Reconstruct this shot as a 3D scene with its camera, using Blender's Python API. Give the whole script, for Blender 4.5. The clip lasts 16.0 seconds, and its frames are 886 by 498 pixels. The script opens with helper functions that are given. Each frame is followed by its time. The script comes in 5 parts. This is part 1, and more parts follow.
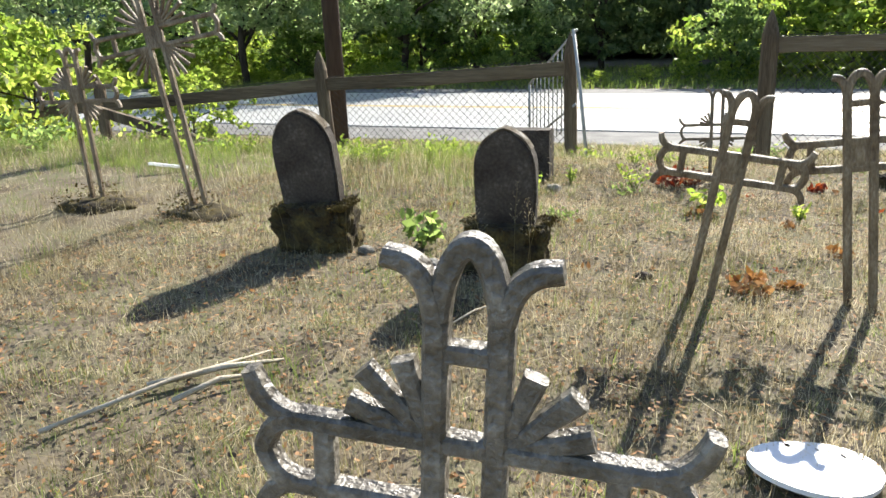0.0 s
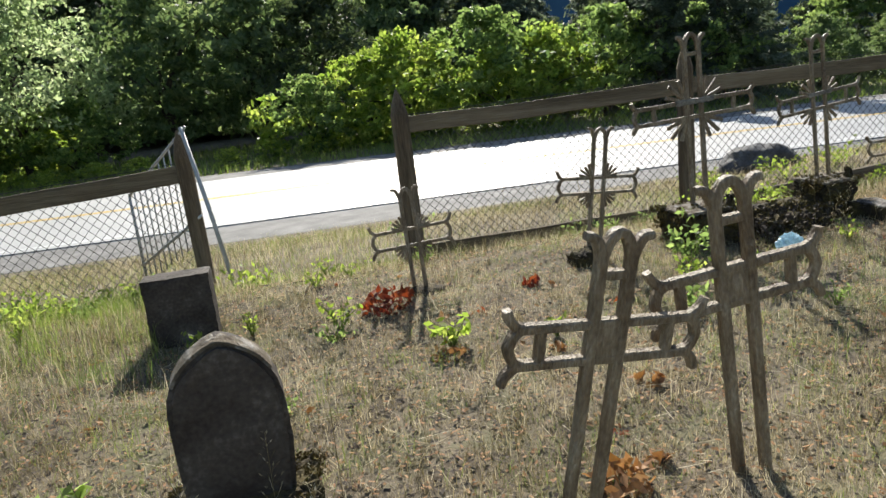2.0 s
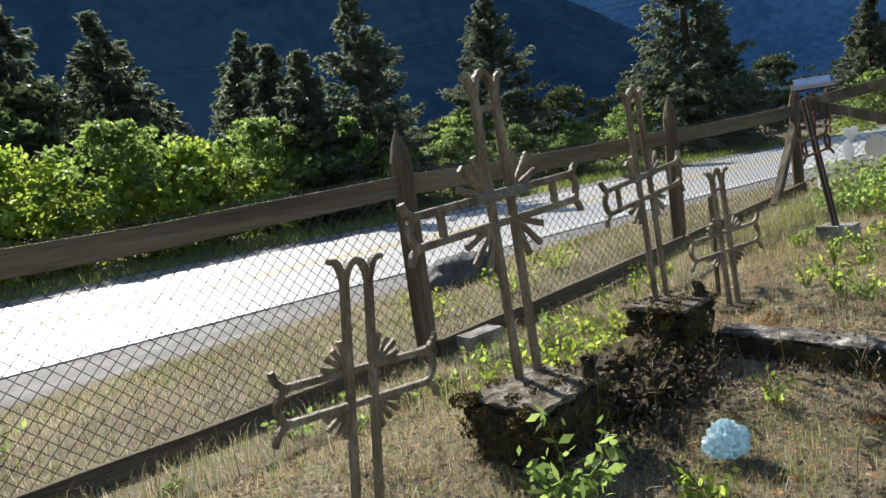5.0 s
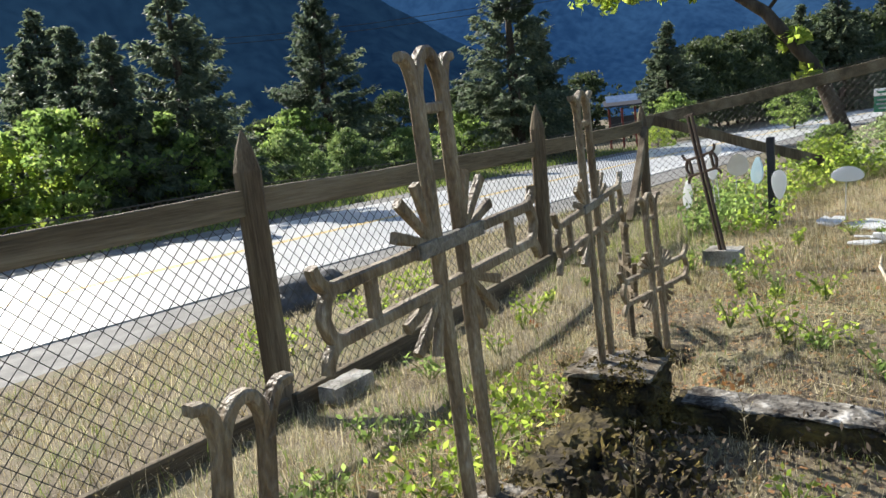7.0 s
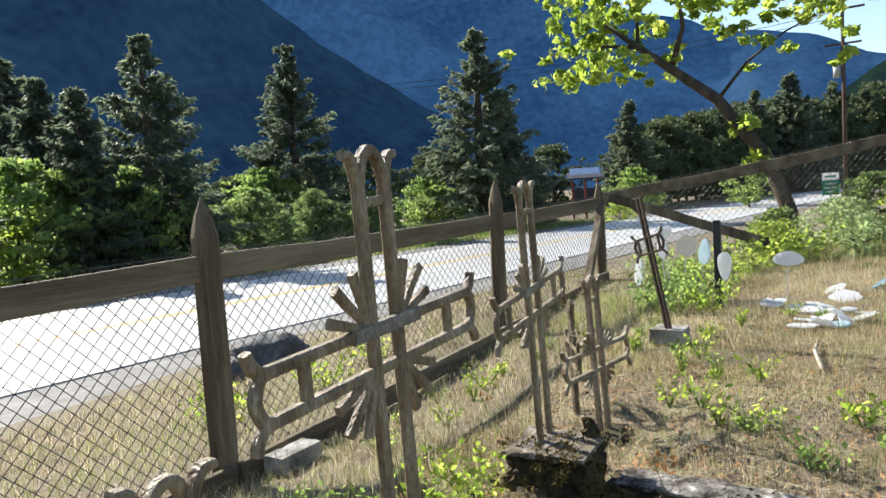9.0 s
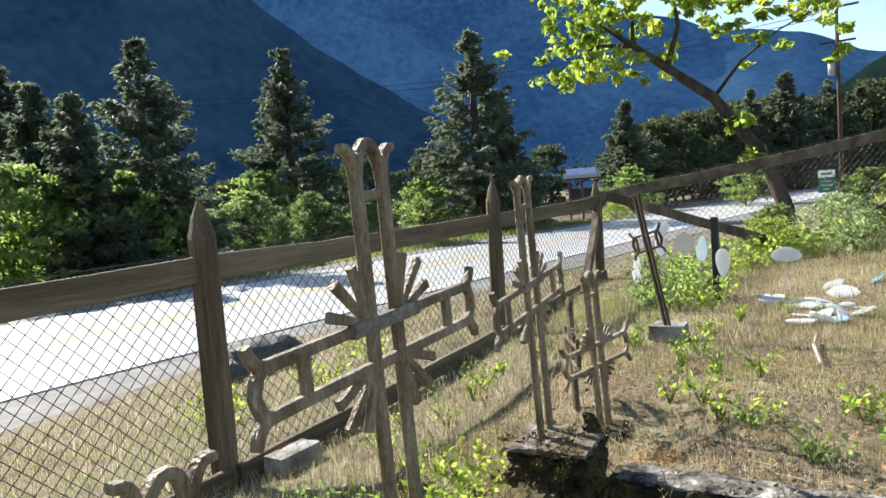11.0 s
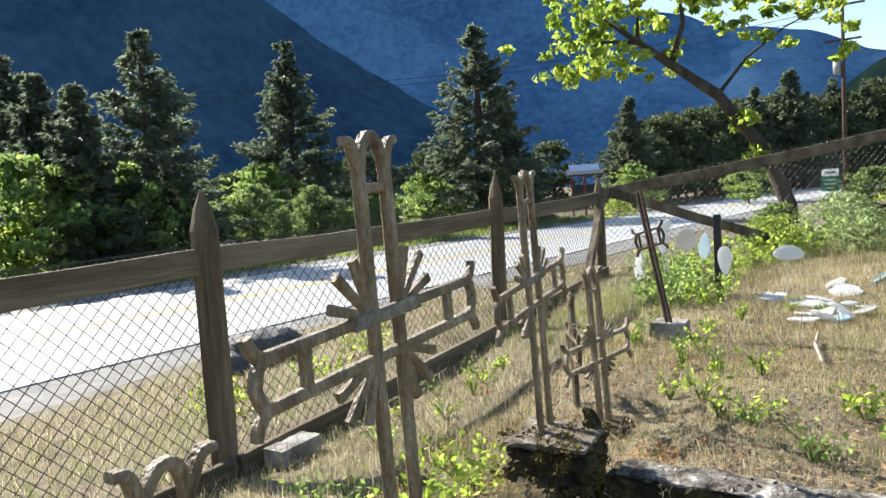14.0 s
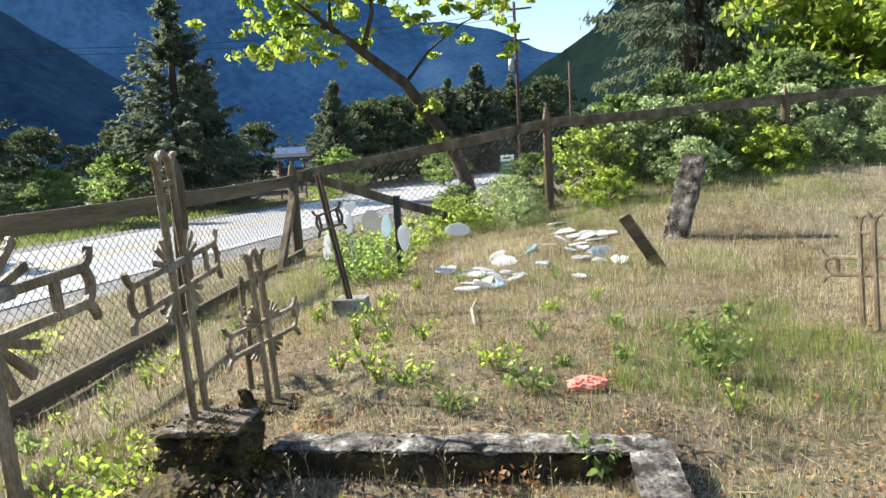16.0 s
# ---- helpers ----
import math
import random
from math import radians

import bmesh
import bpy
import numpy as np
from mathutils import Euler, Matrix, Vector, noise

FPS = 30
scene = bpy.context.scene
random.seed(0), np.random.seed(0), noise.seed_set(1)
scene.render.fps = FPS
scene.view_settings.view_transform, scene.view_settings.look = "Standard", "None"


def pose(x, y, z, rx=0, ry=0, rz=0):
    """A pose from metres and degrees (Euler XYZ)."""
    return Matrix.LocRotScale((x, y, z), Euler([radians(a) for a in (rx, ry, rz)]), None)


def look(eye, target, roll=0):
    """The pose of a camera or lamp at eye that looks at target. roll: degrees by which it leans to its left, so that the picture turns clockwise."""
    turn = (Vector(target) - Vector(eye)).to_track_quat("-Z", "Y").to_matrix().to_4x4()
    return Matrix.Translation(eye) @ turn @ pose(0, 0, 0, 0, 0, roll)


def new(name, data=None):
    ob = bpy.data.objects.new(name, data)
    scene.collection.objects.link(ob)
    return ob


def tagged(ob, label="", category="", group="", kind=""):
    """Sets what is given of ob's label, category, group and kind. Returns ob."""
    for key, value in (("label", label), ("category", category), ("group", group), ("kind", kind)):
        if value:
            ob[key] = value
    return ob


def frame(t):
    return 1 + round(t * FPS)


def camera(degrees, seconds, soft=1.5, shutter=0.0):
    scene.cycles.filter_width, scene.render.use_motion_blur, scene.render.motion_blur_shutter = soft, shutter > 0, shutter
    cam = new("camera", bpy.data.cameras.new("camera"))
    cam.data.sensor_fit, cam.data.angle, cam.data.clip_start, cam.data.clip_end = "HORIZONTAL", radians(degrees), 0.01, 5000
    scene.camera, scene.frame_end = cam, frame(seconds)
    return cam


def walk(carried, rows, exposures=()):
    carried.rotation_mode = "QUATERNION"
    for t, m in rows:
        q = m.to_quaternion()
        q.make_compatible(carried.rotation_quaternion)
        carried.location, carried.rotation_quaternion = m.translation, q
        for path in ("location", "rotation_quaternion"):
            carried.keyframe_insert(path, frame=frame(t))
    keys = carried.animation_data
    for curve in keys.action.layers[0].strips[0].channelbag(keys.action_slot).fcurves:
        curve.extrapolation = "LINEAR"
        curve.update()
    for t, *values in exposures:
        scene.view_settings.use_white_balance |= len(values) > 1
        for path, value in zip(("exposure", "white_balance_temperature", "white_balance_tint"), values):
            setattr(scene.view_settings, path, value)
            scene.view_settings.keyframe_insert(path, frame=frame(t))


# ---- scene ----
cam = camera(64.2, 16.0, 1.5)
PATH = [
    (0, (0.863, 0.6, 1.184), (0.186, 2.386, 0.591), -2.2),
    (0.5, (0.576, 0.882, 1.286), (0.038, 2.712, 0.685), -2.3),
    (1, (0.347, 1.251, 1.373), (0.067, 3.133, 0.759), -2.7),
    (1.5, (0.213, 1.645, 1.358), (0.18, 3.562, 0.788), -5.7),
    (2, (0.195, 2.016, 1.335), (0.605, 3.915, 0.862), -6.2),
    (2.5, (0.268, 2.368, 1.232), (1.001, 4.169, 0.762), -6.4),
    (3, (0.393, 2.779, 1.184), (1.23, 4.535, 0.721), -7.3),
    (3.5, (0.554, 3.289, 1.184), (1.527, 4.995, 0.803), -7.0),
    (4, (0.721, 3.762, 1.184), (1.941, 5.312, 0.854), -7.2),
    (4.2, (0.808, 3.957, 1.14), (2.056, 5.494, 0.858), -7.8),
    (6.3, (1.595, 5.428, 1.246), (3.035, 6.786, 0.964), -6.6),
    (6.5, (1.634, 5.505, 1.255), (3.139, 6.788, 0.962), -6.3),
    (7, (1.663, 5.552, 1.237), (3.267, 6.703, 0.92), -6.2),
    (7.5, (1.689, 5.505, 1.266), (3.344, 6.586, 0.962), -5.6),
    (8, (1.664, 5.465, 1.279), (3.325, 6.549, 1.019), -4.6),
    (8.5, (1.638, 5.439, 1.297), (3.305, 6.525, 1.091), -4.0),
    (9, (1.627, 5.432, 1.306), (3.312, 6.499, 1.157), -3.8),
    (11.5, (1.63, 5.442, 1.28), (3.318, 6.504, 1.134), -4.5),
    (12, (1.631, 5.444, 1.284), (3.314, 6.514, 1.131), -4.3),
    (12.5, (1.632, 5.447, 1.289), (3.308, 6.528, 1.137), -4.0),
    (13, (1.634, 5.449, 1.289), (3.307, 6.533, 1.138), -4.2),
    (13.5, (1.628, 5.445, 1.284), (3.308, 6.52, 1.134), -4.0),
    (14, (1.631, 5.441, 1.279), (3.316, 6.507, 1.121), -3.8),
    (14.5, (1.642, 5.406, 1.279), (3.348, 6.436, 1.104), -3.5),
    (15, (1.67, 5.343, 1.273), (3.486, 6.156, 1.071), -3.6),
    (15.5, (1.678, 5.268, 1.272), (3.582, 5.838, 1.043), -3.4),
    (16, (1.68, 5.184, 1.255), (3.637, 5.508, 0.999), -3.5),
]
walk(cam, [(t, look(eye, target, roll)) for t, eye, target, roll in PATH],
     [(0.0, 1.32), (1.5, 0.95), (3.5, 0.65), (7.0, 1.08), (9.0, 1.3), (13.0, 1.35), (14.5, 1.4), (16.0, 1.4)])

# ---- world, sun ----
SUN_DIR = Vector((0.21, 0.97, 0.69)).normalized()
world = bpy.data.worlds.new("sky_world")
scene.world = world
world.use_nodes = True
wn = world.node_tree
sky = wn.nodes.new("ShaderNodeTexSky")
sky.sky_type = "NISHITA"
sky.sun_disc = False
sky.sun_elevation = math.asin(SUN_DIR.z)
sky.sun_rotation = math.atan2(SUN_DIR.x, SUN_DIR.y)
sky.air_density, sky.dust_density = 1.0, 0.6
wn.links.new(sky.outputs[0], wn.nodes["Background"].inputs[0])
wn.nodes["Background"].inputs[1].default_value = 0.098
sun_data = bpy.data.lights.new("sun", "SUN")
sun_data.energy, sun_data.angle, sun_data.color = 5.0, radians(0.5), (1.0, 0.95, 0.86)
sun = new("sun", sun_data)
sun.matrix_world = look(SUN_DIR * 50, (0, 0, 0))


# ---- materials ----
def mat(name, cols, rough=0.8, scale=6.0, bump=0.3, fine=60.0, metal=0.0, spec=0.3, island=0.0, stretch=(1, 1, 1), leaf=0.0):
    """A mottled surface: a colour ramp over two noises, fine relief, and for leaves light that shines through."""
    m = bpy.data.materials.new(name)
    m.use_nodes = True
    nt = m.node_tree
    N, L = nt.nodes, nt.links
    b = N["Principled BSDF"]
    tc = N.new("ShaderNodeTexCoord")
    mp = N.new("ShaderNodeMapping")
    mp.inputs["Scale"].default_value = stretch
    L.new(tc.outputs["Object"], mp.inputs[0])
    n1 = N.new("ShaderNodeTexNoise")
    n1.inputs["Scale"].default_value, n1.inputs["Detail"].default_value = scale, 5
    L.new(mp.outputs[0], n1.inputs[0])
    n2 = N.new("ShaderNodeTexNoise")
    n2.inputs["Scale"].default_value, n2.inputs["Detail"].default_value = fine, 3
    L.new(mp.outputs[0], n2.inputs[0])
    mix = N.new("ShaderNodeMath")
    mix.operation = "MULTIPLY_ADD"
    L.new(n2.outputs[0], mix.inputs[0])
    mix.inputs[1].default_value = 0.45
    L.new(n1.outputs[0], mix.inputs[2])
    last = mix
    if island:
        geo = N.new("ShaderNodeNewGeometry")
        add = N.new("ShaderNodeMath")
        add.operation = "MULTIPLY_ADD"
        L.new(geo.outputs["Random Per Island"], add.inputs[0])
        add.inputs[1].default_value = island
        L.new(mix.outputs[0], add.inputs[2])
        sub = N.new("ShaderNodeMath")
        sub.operation = "SUBTRACT"
        L.new(add.outputs[0], sub.inputs[0])
        sub.inputs[1].default_value = island / 2
        last = sub
    ramp = N.new("ShaderNodeValToRGB")
    L.new(last.outputs[0], ramp.inputs[0])
    e = ramp.color_ramp.elements
    while len(e) < len(cols):
        e.new(0.5)
    for k, c in enumerate(cols):
        e[k].position = 0.42 + 0.6 * k / max(1, len(cols) - 1)
        e[k].color = (*c, 1)
    L.new(ramp.outputs[0], b.inputs["Base Color"])
    b.inputs["Roughness"].default_value = rough
    b.inputs["Metallic"].default_value = metal
    b.inputs["Specular IOR Level"].default_value = spec
    if bump:
        bp = N.new("ShaderNodeBump")
        bp.inputs["Strength"].default_value, bp.inputs["Distance"].default_value = bump, 0.02
        L.new(last.outputs[0] if not island else mix.outputs[0], bp.inputs["Height"])
        L.new(bp.outputs[0], b.inputs["Normal"])
    if leaf:
        tr = N.new("ShaderNodeBsdfTranslucent")
        hsv = N.new("ShaderNodeHueSaturation")
        hsv.inputs["Value"].default_value, hsv.inputs["Saturation"].default_value = min(1.9, 0.95 / max(cols[-1])), 1.1
        L.new(ramp.outputs[0], hsv.inputs["Color"])
        L.new(hsv.outputs[0], tr.inputs[0])
        ms = N.new("ShaderNodeMixShader")
        ms.inputs[0].default_value = leaf
        L.new(b.outputs[0], ms.inputs[1])
        L.new(tr.outputs[0], ms.inputs[2])
        L.new(ms.outputs[0], N["Material Output"].inputs[0])
    return m


M_SOIL = mat("dry_soil", [(0.035, 0.026, 0.018), (0.085, 0.066, 0.042), (0.17, 0.14, 0.095), (0.12, 0.115, 0.06), (0.26, 0.22, 0.15)], 0.95, 2.6, 1.0, 38)
M_GRASS = mat("dry_grass", [(0.10, 0.085, 0.04), (0.22, 0.18, 0.09), (0.40, 0.335, 0.195), (0.64, 0.57, 0.40)], 0.7, 0.9, 0, 6, island=0.8, leaf=0.35)
M_GREEN = mat("green_grass", [(0.07, 0.11, 0.025), (0.14, 0.19, 0.05), (0.25, 0.28, 0.09)], 0.6, 0.8, 0, 5, island=0.4, leaf=0.45)
M_LEAF = mat("bright_leaf", [(0.075, 0.115, 0.04), (0.15, 0.205, 0.07), (0.25, 0.31, 0.11)], 0.5, 0.4, 0, 3, island=0.5, leaf=0.72)
M_LEAFY = mat("yellow_leaf", [(0.10, 0.15, 0.03), (0.20, 0.26, 0.06), (0.32, 0.35, 0.10)], 0.5, 0.4, 0, 3, island=0.5, leaf=0.72)
M_LEAFD = mat("dark_leaf", [(0.07, 0.105, 0.04), (0.115, 0.16, 0.065), (0.18, 0.22, 0.09)], 0.55, 0.3, 0, 3, island=0.5, leaf=0.5)
M_LEAFG = mat("pale_grey_green_leaf", [(0.14, 0.19, 0.09), (0.22, 0.27, 0.14), (0.34, 0.38, 0.22)], 0.5, 0.4, 0, 3, island=0.5, leaf=0.75)
# darker copy of the leaf colours: the woods' shade is painted in
M_LEAFW = mat("shaded_woodland_leaf", [(0.035, 0.05, 0.022), (0.055, 0.075, 0.032), (0.085, 0.105, 0.045)], 0.6, 0.3, 0, 3, island=0.5, leaf=0.3)
M_NEEDLE = mat("needles", [(0.055, 0.075, 0.05), (0.095, 0.12, 0.078), (0.155, 0.18, 0.11)], 0.6, 0.25, 0, 3, island=0.4, leaf=0.45)
M_BARK = mat("bark", [(0.025, 0.018, 0.013), (0.055, 0.042, 0.03), (0.10, 0.08, 0.06)], 0.9, 5, 0.8, 30, stretch=(1, 1, 0.25))
M_POST = mat("weathered_post_wood", [(0.025, 0.017, 0.011), (0.095, 0.068, 0.042), (0.18, 0.14, 0.09), (0.28, 0.23, 0.165)], 0.85, 6, 1.0, 90, stretch=(1, 1, 0.08))
M_RAIL = mat("weathered_rail_wood", [(0.03, 0.021, 0.013), (0.10, 0.076, 0.047), (0.18, 0.142, 0.092), (0.25, 0.21, 0.15)], 0.85, 6, 1.0, 90, stretch=(0.06, 1, 1))
M_CROSS = mat("weathered_cross_wood", [(0.055, 0.035, 0.02), (0.145, 0.102, 0.06), (0.25, 0.195, 0.125), (0.40, 0.345, 0.26)], 0.55, 15, 1.0, 120, spec=0.5, stretch=(1, 1, 0.35))
M_CROSSG = mat("grey_cross_concrete", [(0.04, 0.034, 0.026), (0.10, 0.088, 0.070), (0.19, 0.172, 0.145), (0.34, 0.32, 0.28)], 0.42, 22, 0.8, 110, spec=0.6)
M_STONE = mat("dark_mossy_stone", [(0.018, 0.013, 0.010), (0.040, 0.031, 0.024), (0.075, 0.062, 0.05), (0.16, 0.145, 0.12)], 0.85, 5, 0.7, 60)
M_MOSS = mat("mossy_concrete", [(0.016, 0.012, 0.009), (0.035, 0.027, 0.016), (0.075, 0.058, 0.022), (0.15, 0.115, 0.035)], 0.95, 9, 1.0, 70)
M_TWIG = mat("bleached_twig", [(0.30, 0.25, 0.18), (0.45, 0.39, 0.29), (0.58, 0.52, 0.42)], 0.8, 12, 0.4, 80)
M_CONC = mat("weathered_concrete", [(0.08, 0.07, 0.055), (0.20, 0.185, 0.155), (0.36, 0.345, 0.31), (0.56, 0.54, 0.51)], 0.9, 6, 1.0, 70)
M_TUFT = mat("brown_moss_tuft", [(0.05, 0.035, 0.012), (0.11, 0.08, 0.02), (0.19, 0.145, 0.04)], 0.95, 20, 1.0, 90)
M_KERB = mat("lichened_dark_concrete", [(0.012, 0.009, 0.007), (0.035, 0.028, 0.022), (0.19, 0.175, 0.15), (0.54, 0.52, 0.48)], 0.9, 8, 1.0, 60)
M_ROCK = mat("dark_boulder", [(0.04, 0.04, 0.04), (0.09, 0.09, 0.09), (0.16, 0.16, 0.155)], 0.8, 4, 0.9, 30)
M_ROAD = mat("worn_asphalt", [(0.33, 0.33, 0.325), (0.40, 0.40, 0.39), (0.46, 0.455, 0.44)], 0.45, 0.6, 0.1, 90, spec=0.6)
M_GRAVEL = mat("gravel_shoulder", [(0.10, 0.10, 0.095), (0.17, 0.165, 0.155), (0.25, 0.245, 0.23)], 0.85, 2, 0.4, 60)
M_PAINTW = mat("white_road_paint", [(0.55, 0.55, 0.53), (0.75, 0.75, 0.72)], 0.6, 5, 0.1)
M_PAINTY = mat("yellow_road_paint", [(0.55, 0.36, 0.06), (0.70, 0.48, 0.10)], 0.6, 5, 0.1)
M_WIRE = mat("galvanised_wire", [(0.05, 0.048, 0.042), (0.10, 0.095, 0.085)], 0.55, 20, 0, metal=0.4)
M_METAL = mat("aged_gate_metal", [(0.30, 0.30, 0.28), (0.50, 0.50, 0.47)], 0.5, 12, 0.2, metal=0.1)
M_WHITE = mat("white_plastic", [(0.74, 0.75, 0.76), (0.80, 0.81, 0.82)], 0.35, 4, 0.0, spec=0.5, leaf=0.5)
M_SHEET = mat("white_enamel", [(0.74, 0.75, 0.76), (0.84, 0.85, 0.86)], 0.35, 4, 0.1, spec=0.5)
M_BLUE = mat("pale_blue_plastic", [(0.42, 0.56, 0.62), (0.56, 0.66, 0.70)], 0.3, 6, 0.1, spec=0.5, leaf=0.5)
M_CREAM = mat("cream_plastic", [(0.62, 0.55, 0.44), (0.74, 0.68, 0.58)], 0.4, 5, 0.1)
M_CORAL = mat("coral_cloth", [(0.62, 0.17, 0.12), (0.80, 0.32, 0.26)], 0.7, 14, 0.6)
M_RUST = mat("red_brown_leaves", [(0.10, 0.02, 0.012), (0.24, 0.06, 0.03), (0.38, 0.13, 0.06)], 0.7, 5, 0, island=0.5, leaf=0.25)
M_DRYLEAF = mat("dry_brown_leaves", [(0.16, 0.08, 0.03), (0.30, 0.16, 0.07), (0.45, 0.27, 0.13)], 0.7, 5, 0, island=0.5, leaf=0.25)
M_DARK = mat("dark_paint", [(0.025, 0.025, 0.03), (0.05, 0.05, 0.055)], 0.6, 8, 0.1)
M_RED = mat("red_brown_paint", [(0.14, 0.03, 0.025), (0.24, 0.06, 0.05)], 0.6, 4, 0.1)
M_SOLAR = mat("solar_glass", [(0.10, 0.15, 0.26), (0.18, 0.25, 0.38)], 0.2, 3, 0, spec=0.6)
M_GREENP = mat("green_sign_paint", [(0.03, 0.22, 0.12), (0.05, 0.30, 0.17)], 0.5, 4, 0.05)
M_POLE = mat("dark_pole_wood", [(0.035, 0.022, 0.016), (0.075, 0.05, 0.036), (0.11, 0.08, 0.06)], 0.85, 4, 0.5, 40, stretch=(1, 1, 0.1))
M_CAP = mat("mossy_crust", [(0.05, 0.032, 0.018), (0.14, 0.115, 0.08), (0.36, 0.34, 0.30)], 0.95, 18, 1.0, 90)
# forest tones shifted to blue: the air's haze is in the base colour
M_MOUNT = mat("haze_blue_mountain", [(0.010, 0.022, 0.045), (0.018, 0.036, 0.065), (0.030, 0.055, 0.080)], 1.0, 0.006, 0, 0.05, spec=0.0)



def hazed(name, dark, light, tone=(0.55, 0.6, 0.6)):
    """A far forested slope: the bluish haze of the air is painted in as emission."""
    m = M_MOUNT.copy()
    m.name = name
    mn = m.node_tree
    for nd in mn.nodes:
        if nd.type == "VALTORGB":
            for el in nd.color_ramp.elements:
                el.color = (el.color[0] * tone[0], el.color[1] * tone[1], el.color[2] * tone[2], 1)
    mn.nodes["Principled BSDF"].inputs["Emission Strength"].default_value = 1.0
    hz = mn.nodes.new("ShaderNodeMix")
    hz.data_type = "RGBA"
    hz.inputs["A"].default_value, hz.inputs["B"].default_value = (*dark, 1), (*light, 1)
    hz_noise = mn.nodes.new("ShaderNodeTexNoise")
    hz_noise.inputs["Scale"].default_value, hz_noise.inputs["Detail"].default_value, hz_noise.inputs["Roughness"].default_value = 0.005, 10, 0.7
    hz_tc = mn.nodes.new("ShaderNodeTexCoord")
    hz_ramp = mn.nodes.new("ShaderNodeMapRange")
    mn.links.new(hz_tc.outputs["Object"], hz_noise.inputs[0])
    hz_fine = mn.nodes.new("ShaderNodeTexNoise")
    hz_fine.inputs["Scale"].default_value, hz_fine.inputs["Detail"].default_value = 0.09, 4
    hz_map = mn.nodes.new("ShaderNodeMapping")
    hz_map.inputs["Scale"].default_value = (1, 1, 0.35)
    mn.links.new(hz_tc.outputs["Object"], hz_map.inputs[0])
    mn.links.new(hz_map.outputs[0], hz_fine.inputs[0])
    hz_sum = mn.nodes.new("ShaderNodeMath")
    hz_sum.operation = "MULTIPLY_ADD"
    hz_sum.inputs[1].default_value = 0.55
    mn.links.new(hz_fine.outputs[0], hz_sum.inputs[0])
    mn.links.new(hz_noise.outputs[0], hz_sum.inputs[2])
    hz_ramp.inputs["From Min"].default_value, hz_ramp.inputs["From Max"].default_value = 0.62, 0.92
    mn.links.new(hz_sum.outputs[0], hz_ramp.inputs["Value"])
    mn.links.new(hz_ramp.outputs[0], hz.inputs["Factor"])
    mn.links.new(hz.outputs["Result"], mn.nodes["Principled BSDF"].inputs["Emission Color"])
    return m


# each slope glows faintly in its own haze colour
M_NEARHILL = hazed("near_mountain_haze", (0.0018, 0.0062, 0.0150), (0.0052, 0.0150, 0.030))
M_SIDEHILL = hazed("side_mountain_haze", (0.0022, 0.0065, 0.0095), (0.009, 0.018, 0.014), (0.12, 0.12, 0.06))
M_FARHILL = hazed("far_mountain_haze", (0.0050, 0.018, 0.050), (0.0135, 0.039, 0.090))


# ---- building helpers ----
def mesh_of(bm, name, material, smooth=False):
    me = bpy.data.meshes.new(name)
    bm.to_mesh(me)
    bm.free()
    me.materials.append(material)
    if smooth:
        me.polygons.foreach_set("use_smooth", [True] * len(me.polygons))
    return me


def part(name, bm, material, parent=None, label="", smooth=False):
    ob = new(name, mesh_of(bm, name, material, smooth))
    ob.parent = parent
    return tagged(ob, label)


def thing(name, m, label, category, group="", kind=""):
    ob = new(name)
    ob.empty_display_size = 0.1
    ob.matrix_world = m
    return tagged(ob, label, category, group, kind)


def arr_mesh(name, verts, faces_per, material, order=None):
    """A mesh from an array of separate pieces with faces_per corners each; order: a piece's corners as triangles."""
    n = len(verts) // faces_per
    idx = np.arange(n * faces_per, dtype=np.int32)
    sides = faces_per
    if order is not None:
        idx = (np.arange(n, dtype=np.int32)[:, None] * faces_per + np.array(order, np.int32)[None]).ravel()
        sides = 3
    me = bpy.data.meshes.new(name)
    me.vertices.add(len(verts))
    me.vertices.foreach_set("co", np.asarray(verts, np.float32).ravel())
    me.loops.add(len(idx))
    me.loops.foreach_set("vertex_index", idx)
    me.polygons.add(len(idx) // sides)
    me.polygons.foreach_set("loop_start", np.arange(0, len(idx), sides, dtype=np.int32))
    me.update(calc_edges=True)
    me.materials.append(material)
    return me


def box(bm, c, s, m=None, bev=0.0):
    g = bmesh.ops.create_cube(bm, size=1.0, matrix=(m or Matrix()) @ Matrix.Translation(c) @ Matrix.Diagonal((*s, 1)))
    if bev:
        es = list({e for v in g["verts"] for e in v.link_edges})
        bmesh.ops.bevel(bm, geom=es, offset=bev, segments=2, affect="EDGES", profile=0.6)
    return bm


def boxm(c, s, bev=0.0, m=None):
    return box(bmesh.new(), c, s, m, bev)


